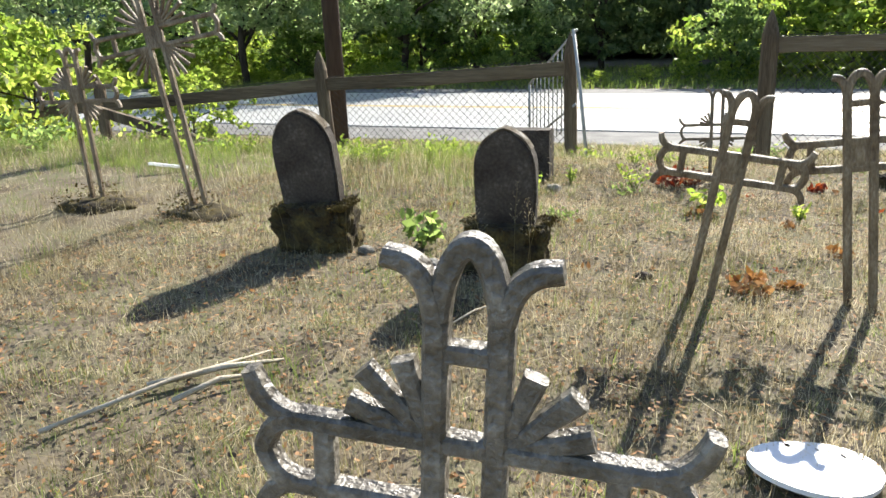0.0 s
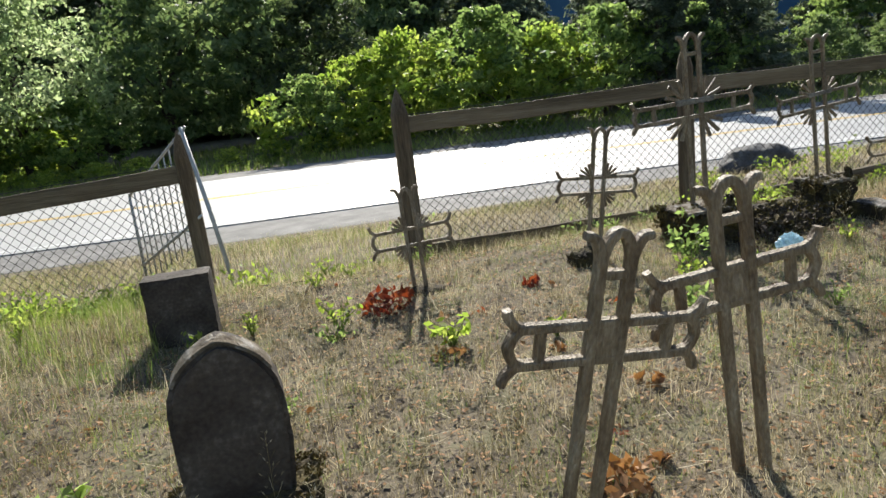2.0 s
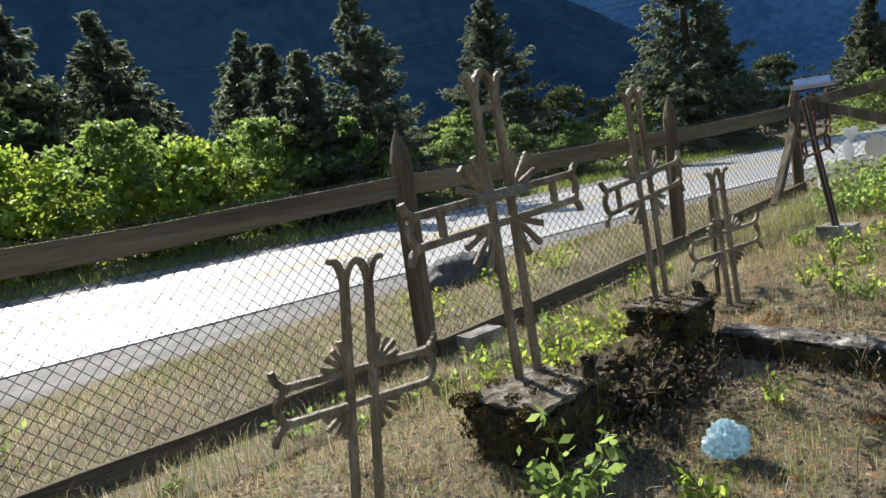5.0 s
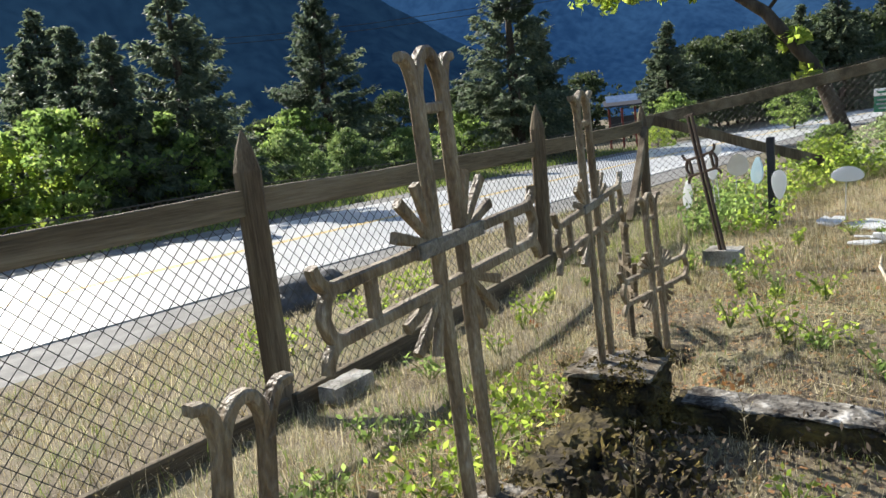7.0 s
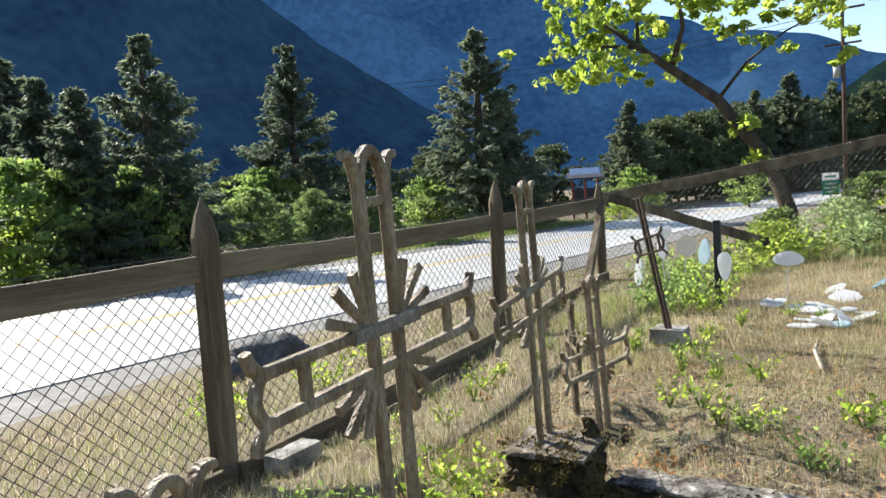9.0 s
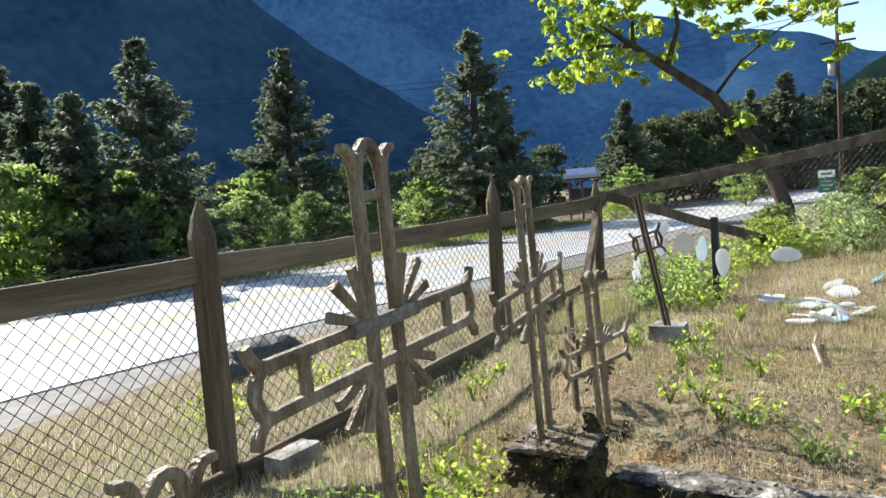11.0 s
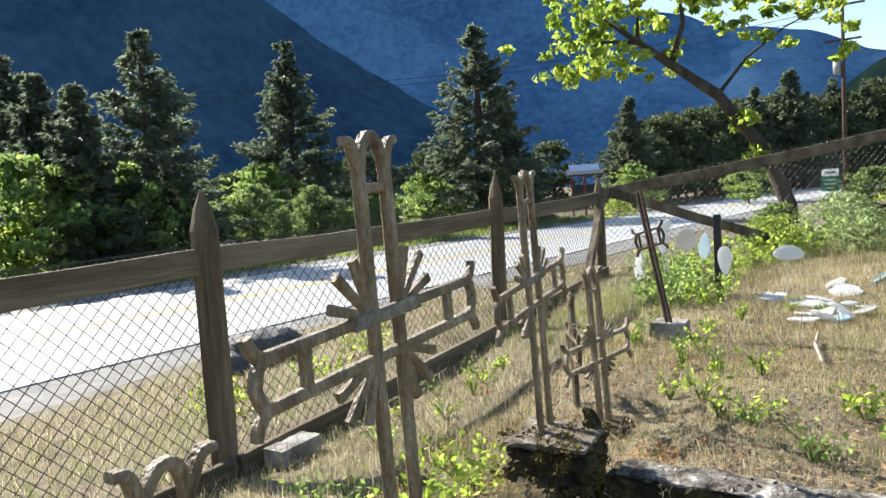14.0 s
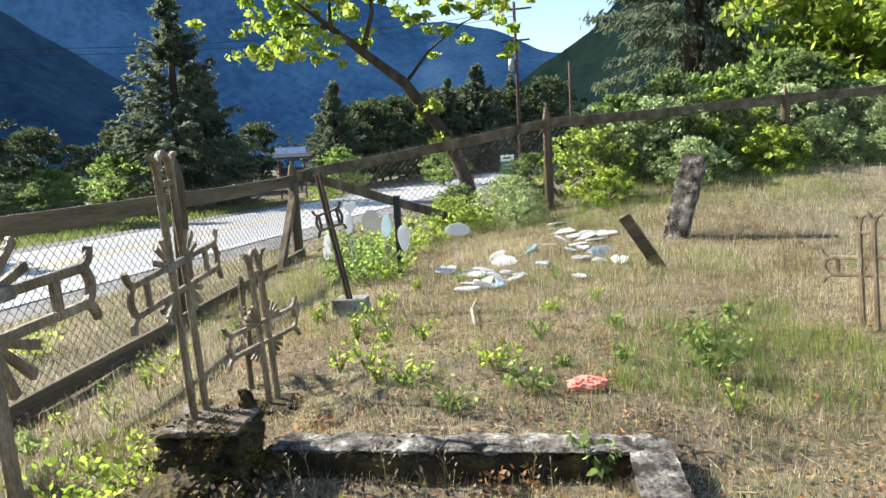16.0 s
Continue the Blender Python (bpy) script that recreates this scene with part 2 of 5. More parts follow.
def crag_block(c, s, seed, amp=0.02, cell=0.03, crumble=0.5, m=None):
    """A crumbling block with flat main faces: a close grid of cells, pitted inwards, its rim broken away."""
    bm = bmesh.new()
    n = [max(3, int(k / cell)) for k in s]
    grid = {}

    def vert(i, j, k):
        key = (i, j, k)
        if key not in grid:
            u = Vector((i / n[0] - 0.5, j / n[1] - 0.5, k / n[2] - 0.5))
            p = Vector((u.x * s[0], u.y * s[1], u.z * s[2]))
            q = p * 9 + Vector((seed * 3.7, seed, seed * 1.3))
            edge = sorted((abs(u.x), abs(u.y), abs(u.z)))[1] * 2
            inward = amp * (abs(noise.noise(q)) + 0.7 * abs(noise.noise(q * 2.6)) + 0.5 * abs(noise.noise(q * 6)))
            inward *= 1 + crumble * 3 * max(0, edge - 0.7)
            p -= Vector((u.x * 2, u.y * 2, u.z * 2)) * inward
            p += Vector(noise.noise_vector(q * 2)) * amp * 0.25
            grid[key] = bm.verts.new((m or Matrix()) @ (p + Vector(c)))
        return grid[key]

    for ax in range(3):
        a, b = (ax + 1) % 3, (ax + 2) % 3
        for side in (0, n[ax]):
            for i in range(n[a]):
                for j in range(n[b]):
                    quad = []
                    for di, dj in ((0, 0), (1, 0), (1, 1), (0, 1)):
                        idx = [0, 0, 0]
                        idx[ax], idx[a], idx[b] = side, i + di, j + dj
                        quad.append(vert(*idx))
                    bm.faces.new(quad if side else quad[::-1])
    return bm


def tube(bm, pts, radii, seg=8):
    """A tapered tube through points, closed at both ends."""
    rings = []
    pts = [Vector(p) for p in pts]
    for i, p in enumerate(pts):
        d = (pts[min(i + 1, len(pts) - 1)] - pts[max(i - 1, 0)]).normalized()
        a = d.cross(Vector((0.31, 0.2, 0.93)) if abs(d.z) < 0.9 else Vector((1, 0, 0))).normalized()
        b = d.cross(a)
        r = radii[i] if hasattr(radii, "__len__") else radii
        rings.append([bm.verts.new(p + (a * math.cos(k * math.tau / seg) + b * math.sin(k * math.tau / seg)) * r) for k in range(seg)])
    for r0, r1 in zip(rings, rings[1:]):
        for k in range(seg):
            bm.faces.new((r0[k], r0[(k + 1) % seg], r1[(k + 1) % seg], r1[k]))
    bm.faces.new(rings[0][::-1])
    bm.faces.new(rings[-1])
    return bm


def strip(bm, pts, w, th, taper=None):
    """A flat bar with chamfered edges along points (x, z), thick th in y."""
    pts = [Vector((p[0], p[1])) for p in pts]
    n, ch = len(pts), min(w, th) * 0.18
    rings = []
    for i, p in enumerate(pts):
        d0 = (pts[i] - pts[i - 1]).normalized() if i else (pts[1] - pts[0]).normalized()
        d1 = (pts[i + 1] - pts[i]).normalized() if i < n - 1 else d0
        t = (d0 + d1).normalized()
        nrm = Vector((-t.y, t.x))
        k = 1 / max(0.5, nrm.dot(Vector((-d0.y, d0.x))))
        h = (taper[i] if taper else w) / 2
        ring = []
        for a, b in ((h, th / 2 - ch), (h - ch, th / 2), (ch - h, th / 2), (-h, th / 2 - ch), (-h, ch - th / 2), (ch - h, -th / 2), (h - ch, -th / 2), (h, ch - th / 2)):
            q = p + nrm * a * k
            ring.append(bm.verts.new((q.x, b, q.y)))
        rings.append(ring)
    for r0, r1 in zip(rings, rings[1:]):
        for k in range(8):
            bm.faces.new((r0[k], r1[k], r1[(k + 1) % 8], r0[(k + 1) % 8]))
    bm.faces.new(rings[0])
    bm.faces.new(rings[-1][::-1])
    return bm


def eased(pts, vals=None, rounds=2):
    """Corner cutting: rounds off a polyline, and the widths along it."""
    vals = vals or [0] * len(pts)
    for _ in range(rounds):
        q, u = [pts[0]], [vals[0]]
        for a, b, c, d in zip(pts, pts[1:], vals, vals[1:]):
            for k in (0.25, 0.75):
                q.append((a[0] + (b[0] - a[0]) * k, a[1] + (b[1] - a[1]) * k))
                u.append(c + (d - c) * k)
        pts, vals = q + [pts[-1]], u + [vals[-1]]
    return pts, vals


def curvem(pts, w, th, taper=None):
    p, v = eased(pts, taper)
    return stripm(p, w, th, v if taper else None)


def stripm(pts, w, th, taper=None):
    bm = strip(bmesh.new(), pts, w, th, taper)
    bmesh.ops.recalc_face_normals(bm, faces=bm.faces)
    return bm


def leaf_cloud(rng, centres, radii, per, size, flat=0.6):
    """Leaves scattered in clumps; rows of four corners."""
    out = []
    for c, r in zip(centres, radii):
        p = rng.normal(size=(per, 3))
        p /= np.linalg.norm(p, axis=1, keepdims=True)
        p = p * (r * rng.uniform(0.35, 1.0, (per, 1)) ** 0.6) * [1, 1, flat] + c
        a = rng.normal(size=(per, 3))
        a /= np.linalg.norm(a, axis=1, keepdims=True)
        b = np.cross(a, rng.normal(size=(per, 3)))
        b /= np.linalg.norm(b, axis=1, keepdims=True) + 1e-9
        s = size * rng.uniform(0.6, 1.3, (per, 1))
        out.append(np.stack([p - a * s, p + b * s * 0.5, p + a * s, p - b * s * 0.5], 1).reshape(-1, 3))
    return np.concatenate(out)


def smooth01(v):
    v = max(0.0, min(1.0, v))
    return v * v * (3 - 2 * v)


def ground_h(x, y):
    """The lie of the land: level graves, a bank down to the fence, the road below, a rise at the far side."""
    dip = 1.0 if x < 5 else 1.0 - 0.75 * smooth01((x - 5) / 7)
    foot = -0.48 * dip
    if y < 9.3:
        h = foot * smooth01((y - 6.7) / 2.5)
    else:
        h = foot + (-1.05 - foot) * smooth01((y - 9.3) / 5.5)
    h += 0.72 * smooth01((x - 8.5) / 7) * smooth01((7.8 - y) / 5)
    h += 0.085 * smooth01((x - 4.40) / 0.10) * smooth01((7.2 - x) / 2) * smooth01((y - 4.2) / 0.5) * smooth01((6.6 - y) / 0.5)
    line = 11.95 + (9.13 - y) * 0.395
    if x > line and y <= 15:
        h += (-1.05 - h) * smooth01((x - line - 0.4) / 4.5)
    return h


def bumps(x, y):
    near = max(0.0, 1 - max(abs(x - 3) / 22, abs(y - 4) / 9))
    return near * (0.05 * noise.noise(Vector((x * 0.8, y * 0.8, 0))) + 0.025 * noise.noise(Vector((x * 2.6, y * 2.6, 5))) + 0.014 * noise.noise(Vector((x * 6.5, y * 6.5, 2))))


def gz(x, y):
    return ground_h(x, y) + bumps(x, y)


# ---- the ground, one sheet to the horizon ----
def spread(lo, hi, step, far):
    inner = list(np.arange(lo, hi + 1e-6, step))
    out, d, s = [], 0.0, step
    while d < far:
        s *= 1.28
        d += s
        out.append(d)
    return [lo - d for d in out[::-1]] + inner + [hi + d for d in out]


gx, gy = spread(-6, 14, 0.075, 2500), spread(0, 10.5, 0.075, 2500)
gv = [(x, y, gz(x, y)) for y in gy for x in gx]
nx = len(gx)
gf = [(j * nx + i, j * nx + i + 1, (j + 1) * nx + i + 1, (j + 1) * nx + i) for j in range(len(gy) - 1) for i in range(nx - 1)]
gm = bpy.data.meshes.new("ground")
gm.from_pydata(gv, [], gf)
gm.materials.append(M_SOIL)
gm.polygons.foreach_set("use_smooth", [True] * len(gm.polygons))
tagged(new("ground", gm), "dry sloping graveyard ground with thin soil and straw", "ground", kind="structure")


# ---- the road below the fence ----
def road_y(x):
    """The road's near edge and far edge at x."""
    near = 16.0 - 0.05 * x - 0.0006 * x * abs(x)
    return near, near + 8.4 - 0.02 * x


def band(name, a, b, lift, material, label, category="road"):
    xs = [-220, -120, -70, -40, -25, -15, -8, -4, 0, 4, 8, 12, 16, 20, 25, 30, 36, 42, 50, 60, 75, 95, 130]
    bm = bmesh.new()
    rows = []
    for x in xs:
        n, f = road_y(x)
        rows.append([bm.verts.new((x, n + (f - n) * k, -1.05 + z)) for k, z in ((a, lift - 0.06), (a, lift), (b, lift), (b, lift - 0.06))])
    for r, s in zip(rows, rows[1:]):
        for k in range(3):
            bm.faces.new((r[k], s[k], s[k + 1], r[k + 1]))
    bmesh.ops.recalc_face_normals(bm, faces=bm.faces)
    return tagged(part(name, bm, material), label, category, kind="structure")


band("road_shoulder", -0.20, 1.22, 0.02, M_GRAVEL, "grey gravel shoulder along both road edges")
band("road", 0.0, 1.0, 0.045, M_ROAD, "pale sunlit two-lane asphalt road, slightly worn")
band("road_line", 0.03, 0.045, 0.049, M_PAINTW, "white painted edge line on the road", "road marking")
band("road_line", 0.955, 0.97, 0.049, M_PAINTW, "white painted edge line on the road", "road marking")
band("road_line", 0.485, 0.497, 0.049, M_PAINTY, "yellow painted centre line on the road", "road marking")
band("road_line", 0.508, 0.52, 0.049, M_PAINTY, "yellow painted centre line on the road", "road marking")


# ---- the fence along the road and up the far side ----
fence = thing("fence", pose(0, 0, 0), "weathered timber post and rail fence with rusty chain-link mesh", "fence")


def post_mesh(h, w, seed):
    """A rough timber post with a hewn point."""
    bm = bmesh.new()
    prof = [(0, 1.0), (0.35, 0.97), (0.7, 1.02), (h - 0.32, 0.96), (h - 0.26, 0.98), (h - 0.12, 0.62), (h, 0.08)]
    rings = []
    for z, k in prof:
        ring = []
        for a in range(10):
            t = a * math.tau / 10 + 0.2
            r = w / 2 * k * (1 + 0.07 * noise.noise(Vector((math.cos(t) * 2 + seed, math.sin(t) * 2, z * 1.5))))
            sq = 1 / max(abs(math.cos(t)), abs(math.sin(t)))
            r *= 0.55 + 0.45 * sq
            ring.append(bm.verts.new((r * math.cos(t), r * math.sin(t), z)))
        rings.append(ring)
    for r0, r1 in zip(rings, rings[1:]):
        for a in range(10):
            bm.faces.new((r0[a], r0[(a + 1) % 10], r1[(a + 1) % 10], r1[a]))
    bm.faces.new(rings[0][::-1])
    bm.faces.new(rings[-1])
    return bm


def fence_post(x, y, top, w, lean=(0, 0), base=None):
    b = (gz(x, y) if base is None else base) - 0.25
    ob = part("post", post_mesh(top - b, w, x), M_POST, fence)
    ob.matrix_world = pose(x, y, b, lean[0], lean[1], 7 * math.sin(x * 5))
    return ob


def plank(name, a, b, h, th, material, parent, sag=0.0, label=""):
    """A sawn board between two points, h high, with wavering edges."""
    a, b = Vector(a), Vector(b)
    d = b - a
    along = d.normalized()
    side = along.cross(Vector((0, 0, 1))).normalized()
    up = side.cross(along)
    bm = bmesh.new()
    rings = []
    n = 14
    for i in range(n + 1):
        t = i / n
        p = a + d * t - Vector((0, 0, sag * 4 * t * (1 - t)))
        wob = 0.012 * noise.noise(Vector((p.x * 1.3, p.y, 3))) if 0 < i < n else 0
        c = 0.006
        ring = []
        for u, s in ((h / 2 - c, th / 2), (h / 2, th / 2 - c), (h / 2, c - th / 2), (h / 2 - c, -th / 2), (c - h / 2, -th / 2), (-h / 2, c - th / 2), (-h / 2, th / 2 - c), (c - h / 2, th / 2)):
            ring.append(bm.verts.new(p + up * (u + wob) + side * s))
        rings.append(ring)
    for r0, r1 in zip(rings, rings[1:]):
        for k in range(8):
            bm.faces.new((r0[k], r0[(k + 1) % 8], r1[(k + 1) % 8], r1[k]))
    bm.faces.new(rings[0])
    bm.faces.new(rings[-1][::-1])
    bmesh.ops.recalc_face_normals(bm, faces=bm.faces)
    return part(name, bm, material, parent, label)


def chain_link(a, b, z0a, z1a, z0b, z1b, pitch=0.098, r=0.0027):
    """Diamond wire mesh between two posts: two sets of slanting wires and a tension wire above and below."""
    a, b = Vector((*a, 0)), Vector((*b, 0))
    length = (b - a).length
    along = (b - a).normalized()
    side = along.cross(Vector((0, 0, 1)))
    bm = bmesh.new()

    def place(u, v, off):
        t = u / length
        lo, hi = z0a + (z0b - z0a) * t, z1a + (z1b - z1a) * t
        return a + along * u + Vector((0, 0, lo + (hi - lo) * v)) + side * off

    height = (z1a - z0a + z1b - z0b) / 2
    for sgn in (1, -1):
        for k in range(-int(height / pitch) - 1, int(length / pitch) + int(height / pitch) + 2):
            u0 = k * pitch
            lo, hi = 0.0, 1.0
            u1 = u0 + sgn * height
            if u0 < 0:
                if sgn < 0:
                    continue
                lo = -u0 / height
            if u0 > length:
                if sgn > 0:
                    continue
                lo = (u0 - length) / height
            if u1 < 0:
                hi = u0 / height
            if u1 > length:
                hi = (length - u0) / height
            if hi - lo < 0.03:
                continue
            tube(bm, [place(u0 + sgn * height * v, v, 0.002 * sgn) for v in (lo, (lo + hi) / 2, hi)], r, 4)
    tube(bm, [place(0, 1, 0), place(length, 1, 0)], r * 1.2, 5)
    tube(bm, [place(0, 0, 0), place(length, 0, 0)], r * 1.2, 5)
    return part("chain_link", bm, M_WIRE, fence, "galvanised diamond wire mesh")


FY = 9.13
for x, top, w, lean in ((-7.9, 0.72, 0.15, (0, 1)), (-3.95, 0.99, 0.155, (1, -2)), (-0.66, 1.11, 0.155, (0, -1)), (1.46, 1.26, 0.175, (0, -1)), (4.63, 1.40, 0.17, (0, 0)),
                        (8.57, 1.45, 0.155, (1, 0)), (11.95, 1.36, 0.145, (0, 0))):
    fence_post(x, FY, top, w, lean)
for xa, za, xb, zb in ((-11.8, 0.02, -7.9, 0.25), (-7.9, 0.25, -4.0, 0.54), (-4.0, 0.54, -0.70, 0.70), (1.46, 0.90, 4.63, 0.95), (4.63, 0.95, 8.57, 0.98), (8.57, 0.98, 11.95, 1.05)):
    plank("rail", (xa, FY, za), (xb, FY, zb), 0.165, 0.05, M_RAIL, fence, 0.015)
for xa, xb in ((-7.9, -4.0), (-4.0, -0.7), (1.46, 4.63), (4.63, 8.57), (8.57, 11.95)):
    za = {-7.9: 0.345, -4.0: 0.635, 1.46: 0.995, 4.63: 1.045, 8.57: 1.075}[xa]
    zb = {-4.0: 0.635, -0.7: 0.795, 4.63: 1.045, 8.57: 1.075, 11.95: 1.145}[xb]
    chain_link((xa, FY + 0.06), (xb, FY + 0.06), gz(xa, FY) + 0.04, za, gz(xb, FY) + 0.04, zb)
for xa, xb in ((1.5, 4.6), (4.66, 8.5), (8.6, 11.9)):
    plank("bottom_board", (xa, FY - 0.10, gz(xa, FY) + 0.06), (xb, FY - 0.10, gz(xb, FY) + 0.06), 0.16, 0.05, M_RAIL, fence, 0, "grey ground board")
plank("brace", (11.93, FY - 0.05, 1.0), (10.55, FY - 0.25, gz(10.5, 8.9) - 0.02), 0.13, 0.09, M_POST, fence, 0, "lichened diagonal brace")
plank("brace", (-7.15, 8.2, 0.32), (-5.3, 8.75, -0.32), 0.13, 0.10, M_POST, fence, 0, "lichened diagonal brace")
# the side that climbs away from the road
SX = [(11.95, FY), (13.47, 5.3), (15.08, 1.17), (16.6, -2.8), (18.2, -7.0)]
ST = [1.36, 2.04, 2.15, 2.35, 2.5]
for (x, y), top in list(zip(SX, ST))[1:]:
    fence_post(x, y, top, 0.145, (0, 0))
SR = [1.10, 1.70, 1.92, 2.10, 2.25]
for i in range(4):
    (xa, ya), (xb, yb) = SX[i], SX[i + 1]
    plank("rail", (xa, ya, SR[i]), (xb, yb, SR[i + 1]), 0.16, 0.05, M_RAIL, fence, 0.02)
    chain_link((xa + 0.05, ya), (xb + 0.05, yb), gz(xa, ya) + 0.05, SR[i] + 0.095, gz(xb, yb) + 0.05, SR[i + 1] + 0.095)
plank("brace", (12.0, FY - 0.15, 1.12), (12.9, 6.9, 0.30), 0.14, 0.09, M_POST, fence, 0, "lichened diagonal brace")

# ---- the open metal gate ----
gate = thing("gate", pose(0, 0, 0), "open pale metal gate with thin upright bars sagging outwards", "gate")
G0, G1 = Vector((-0.60, 9.02, 0)), Vector((-1.42, 10.15, 0))
part("stile", tube(bmesh.new(), [(-0.64, 9.03, 1.13), (-0.50, 8.8, 0.4), (-0.36, 8.55, gz(-0.36, 8.55) - 0.05)], 0.02, 8), M_METAL, gate, "bent grey pipe leaning on the gate post", True)
part("stile", tube(bmesh.new(), [G1 + Vector((0, 0, -0.62)), G1 + Vector((0, 0, 0.44))], 0.017, 8), M_METAL, gate, smooth=True)
for z0, z1 in ((1.13, 0.44), (0.29, -0.33)):
    part("rail", tube(bmesh.new(), [G0 + Vector((0, 0, z0)), G1 + Vector((0, 0, z1))], 0.015, 8), M_METAL, gate, "sloping rail", True)
for k in range(1, 11):
    q = G0.lerp(G1, k / 11)
    part("bar", tube(bmesh.new(), [q + Vector((0, 0, 1.13 - 0.69 * k / 11 + 0.02)), q + Vector((0, 0, 0.29 - 0.62 * k / 11 - 0.22))], 0.008, 6), M_METAL, gate, smooth=True)


# ---- the crosses ----
def cross(m, label, H=0.93, half=0.29, za=0.70, gap=0.10, w=0.032, gapu=0.085, th=0.035, rays=0, struts=True, plate=True, material=None, rungs=1, top_h=0.09, ray_len=0.11, flare=0.045, horn=0.25, ray_w=1.0, board=0.0):
    """A double-barred openwork cross: two uprights joined in a pointed arch with flared horns, two arms with looped ends."""
    mt = material or M_CROSS
    c = thing("grave_cross", m, label, "cross", "openwork crosses of the graveyard")
    u = gapu / 2
    for s in (-1, 1):
        part("upright", stripm([(s * u, -0.12), (s * u, H * 0.5), (s * u, H - top_h)], w, th), mt, c)
        part("horn", curvem([(s * u, H - top_h - 0.005), (s * (u + flare * 0.15), H - top_h * 0.62), (s * (u + flare * 0.55), H - top_h * horn), (s * (u + flare * 1.15), H - top_h * horn * 0.85)],
                            w, th * 0.98, [w * 0.9, w * 0.9, w * 0.85, w * 0.7]), mt, c)
    part("arch", curvem([(-u, H - top_h - 0.01), (-u * 0.85, H - top_h * 0.6), (-u * 0.45, H - top_h * 0.2), (0, H - w * 0.3), (u * 0.45, H - top_h * 0.2), (u * 0.85, H - top_h * 0.6), (u, H - top_h - 0.01)],
                        w * 0.9, th * 0.94), mt, c)
    for k in range(rungs):
        z = H - top_h - 0.035 - k * 0.12
        part("rung", stripm([(-u + w * 0.3, z), (u - w * 0.3, z)], w * 0.8, th * 0.86), mt, c)
    z0, z1 = za + gap / 2, za - gap / 2
    for z, name in ((z0, "arm"), (z1, "arm")):
        part(name, stripm([(-half + 0.05, z), (0, z), (half - 0.05, z)], w * 0.85, th * 0.9), mt, c)
    if plate:
        part("centre_plate", boxm((0, 0, za), (gapu - w * 0.2, th * 0.8, gap + w * 0.4), 0.003), mt, c)
    for s in (-1, 1):
        e = half - 0.055
        part("loop_end", curvem([(s * (e + 0.004), z0), (s * (e + 0.030), z0 - 0.008), (s * (e + 0.046), za + 0.006), (s * (e + 0.046), za - 0.006), (s * (e + 0.030), z1 + 0.008), (s * (e + 0.004), z1)], w * 0.85, th * 0.86), mt, c)
        for z, d in ((z0, 1), (z1, -1)):
            part("horn", curvem([(s * (e + 0.005), z), (s * (e + 0.03), z + d * 0.006), (s * (e + 0.05), z + d * 0.028), (s * (e + 0.058), z + d * 0.055)], w, th * 0.82, [w * 0.8, w * 0.85, w * 0.85, w * 0.7]), mt, c)
        if board and s > 0:
            part("lap_board", boxm((0, -th * 0.32, z0), (board, th * 0.7, w * 1.15), 0.003), M_CROSSG, c, "greyer lapped board")
        if struts:
            part("strut", stripm([(s * (half * 0.66), z1 + w * 0.3), (s * (half * 0.66), z0 - w * 0.3)], w * 0.9, th * 0.78), mt, c)
        for k in range(rays):
            for d, zz in ((1, z0), (-1, z1)):
                a = radians(90 * (k + 0.7) / (rays + 0.4))
                p0 = (s * (u + w * 0.2), zz + d * 0.0)
                r0, r1 = 0.015, ray_len * (1.0 if k % 2 else 0.92)
                part("ray", stripm([(p0[0] + s * r0 * math.cos(a), p0[1] + d * r0 * math.sin(a)), (p0[0] + s * r1 * math.cos(a), p0[1] + d * r1 * math.sin(a))], w, th * (0.7 - 0.03 * k),
                                   [w * 0.5 * ray_w, w * 0.72 * ray_w]), mt, c)
    return c


def lean_pose(base, top, rz):
    """A pose at base whose upright leans to top, turned rz about it."""
    up = (Vector(top) - Vector(base)).normalized()
    return Matrix.Translation(base) @ Vector((0, 0, 1)).rotation_difference(up).to_matrix().to_4x4() @ Matrix.Rotation(radians(rz), 4, "Z")


# by the path: grey cross in front, pair in the row of the headstones
cross(lean_pose((0.590, 1.256, 0.012), (0.659, 1.222, 1.0), 6), "weathered grey concrete cross with sunburst rays", 0.985, 0.248, 0.70, 0.09, 0.0275, 0.068, 0.031, rays=3, material=M_CROSSG, plate=False, top_h=0.094, ray_len=0.108, flare=0.049, horn=0.36, ray_w=1.35)
cross(lean_pose((0.88, 3.735, -0.01), (1.008, 3.626, 0.915), 3), "tan weathered wooden cross leaning over dry grass", 0.94, 0.29, 0.625, 0.105, 0.031, 0.088, 0.036)
cross(lean_pose((1.525, 3.81, 0.0), (1.40, 3.75, 0.98), -5), "tan weathered wooden cross standing in dry grass", 0.99, 0.265, 0.66, 0.11, 0.033, 0.092, 0.036)
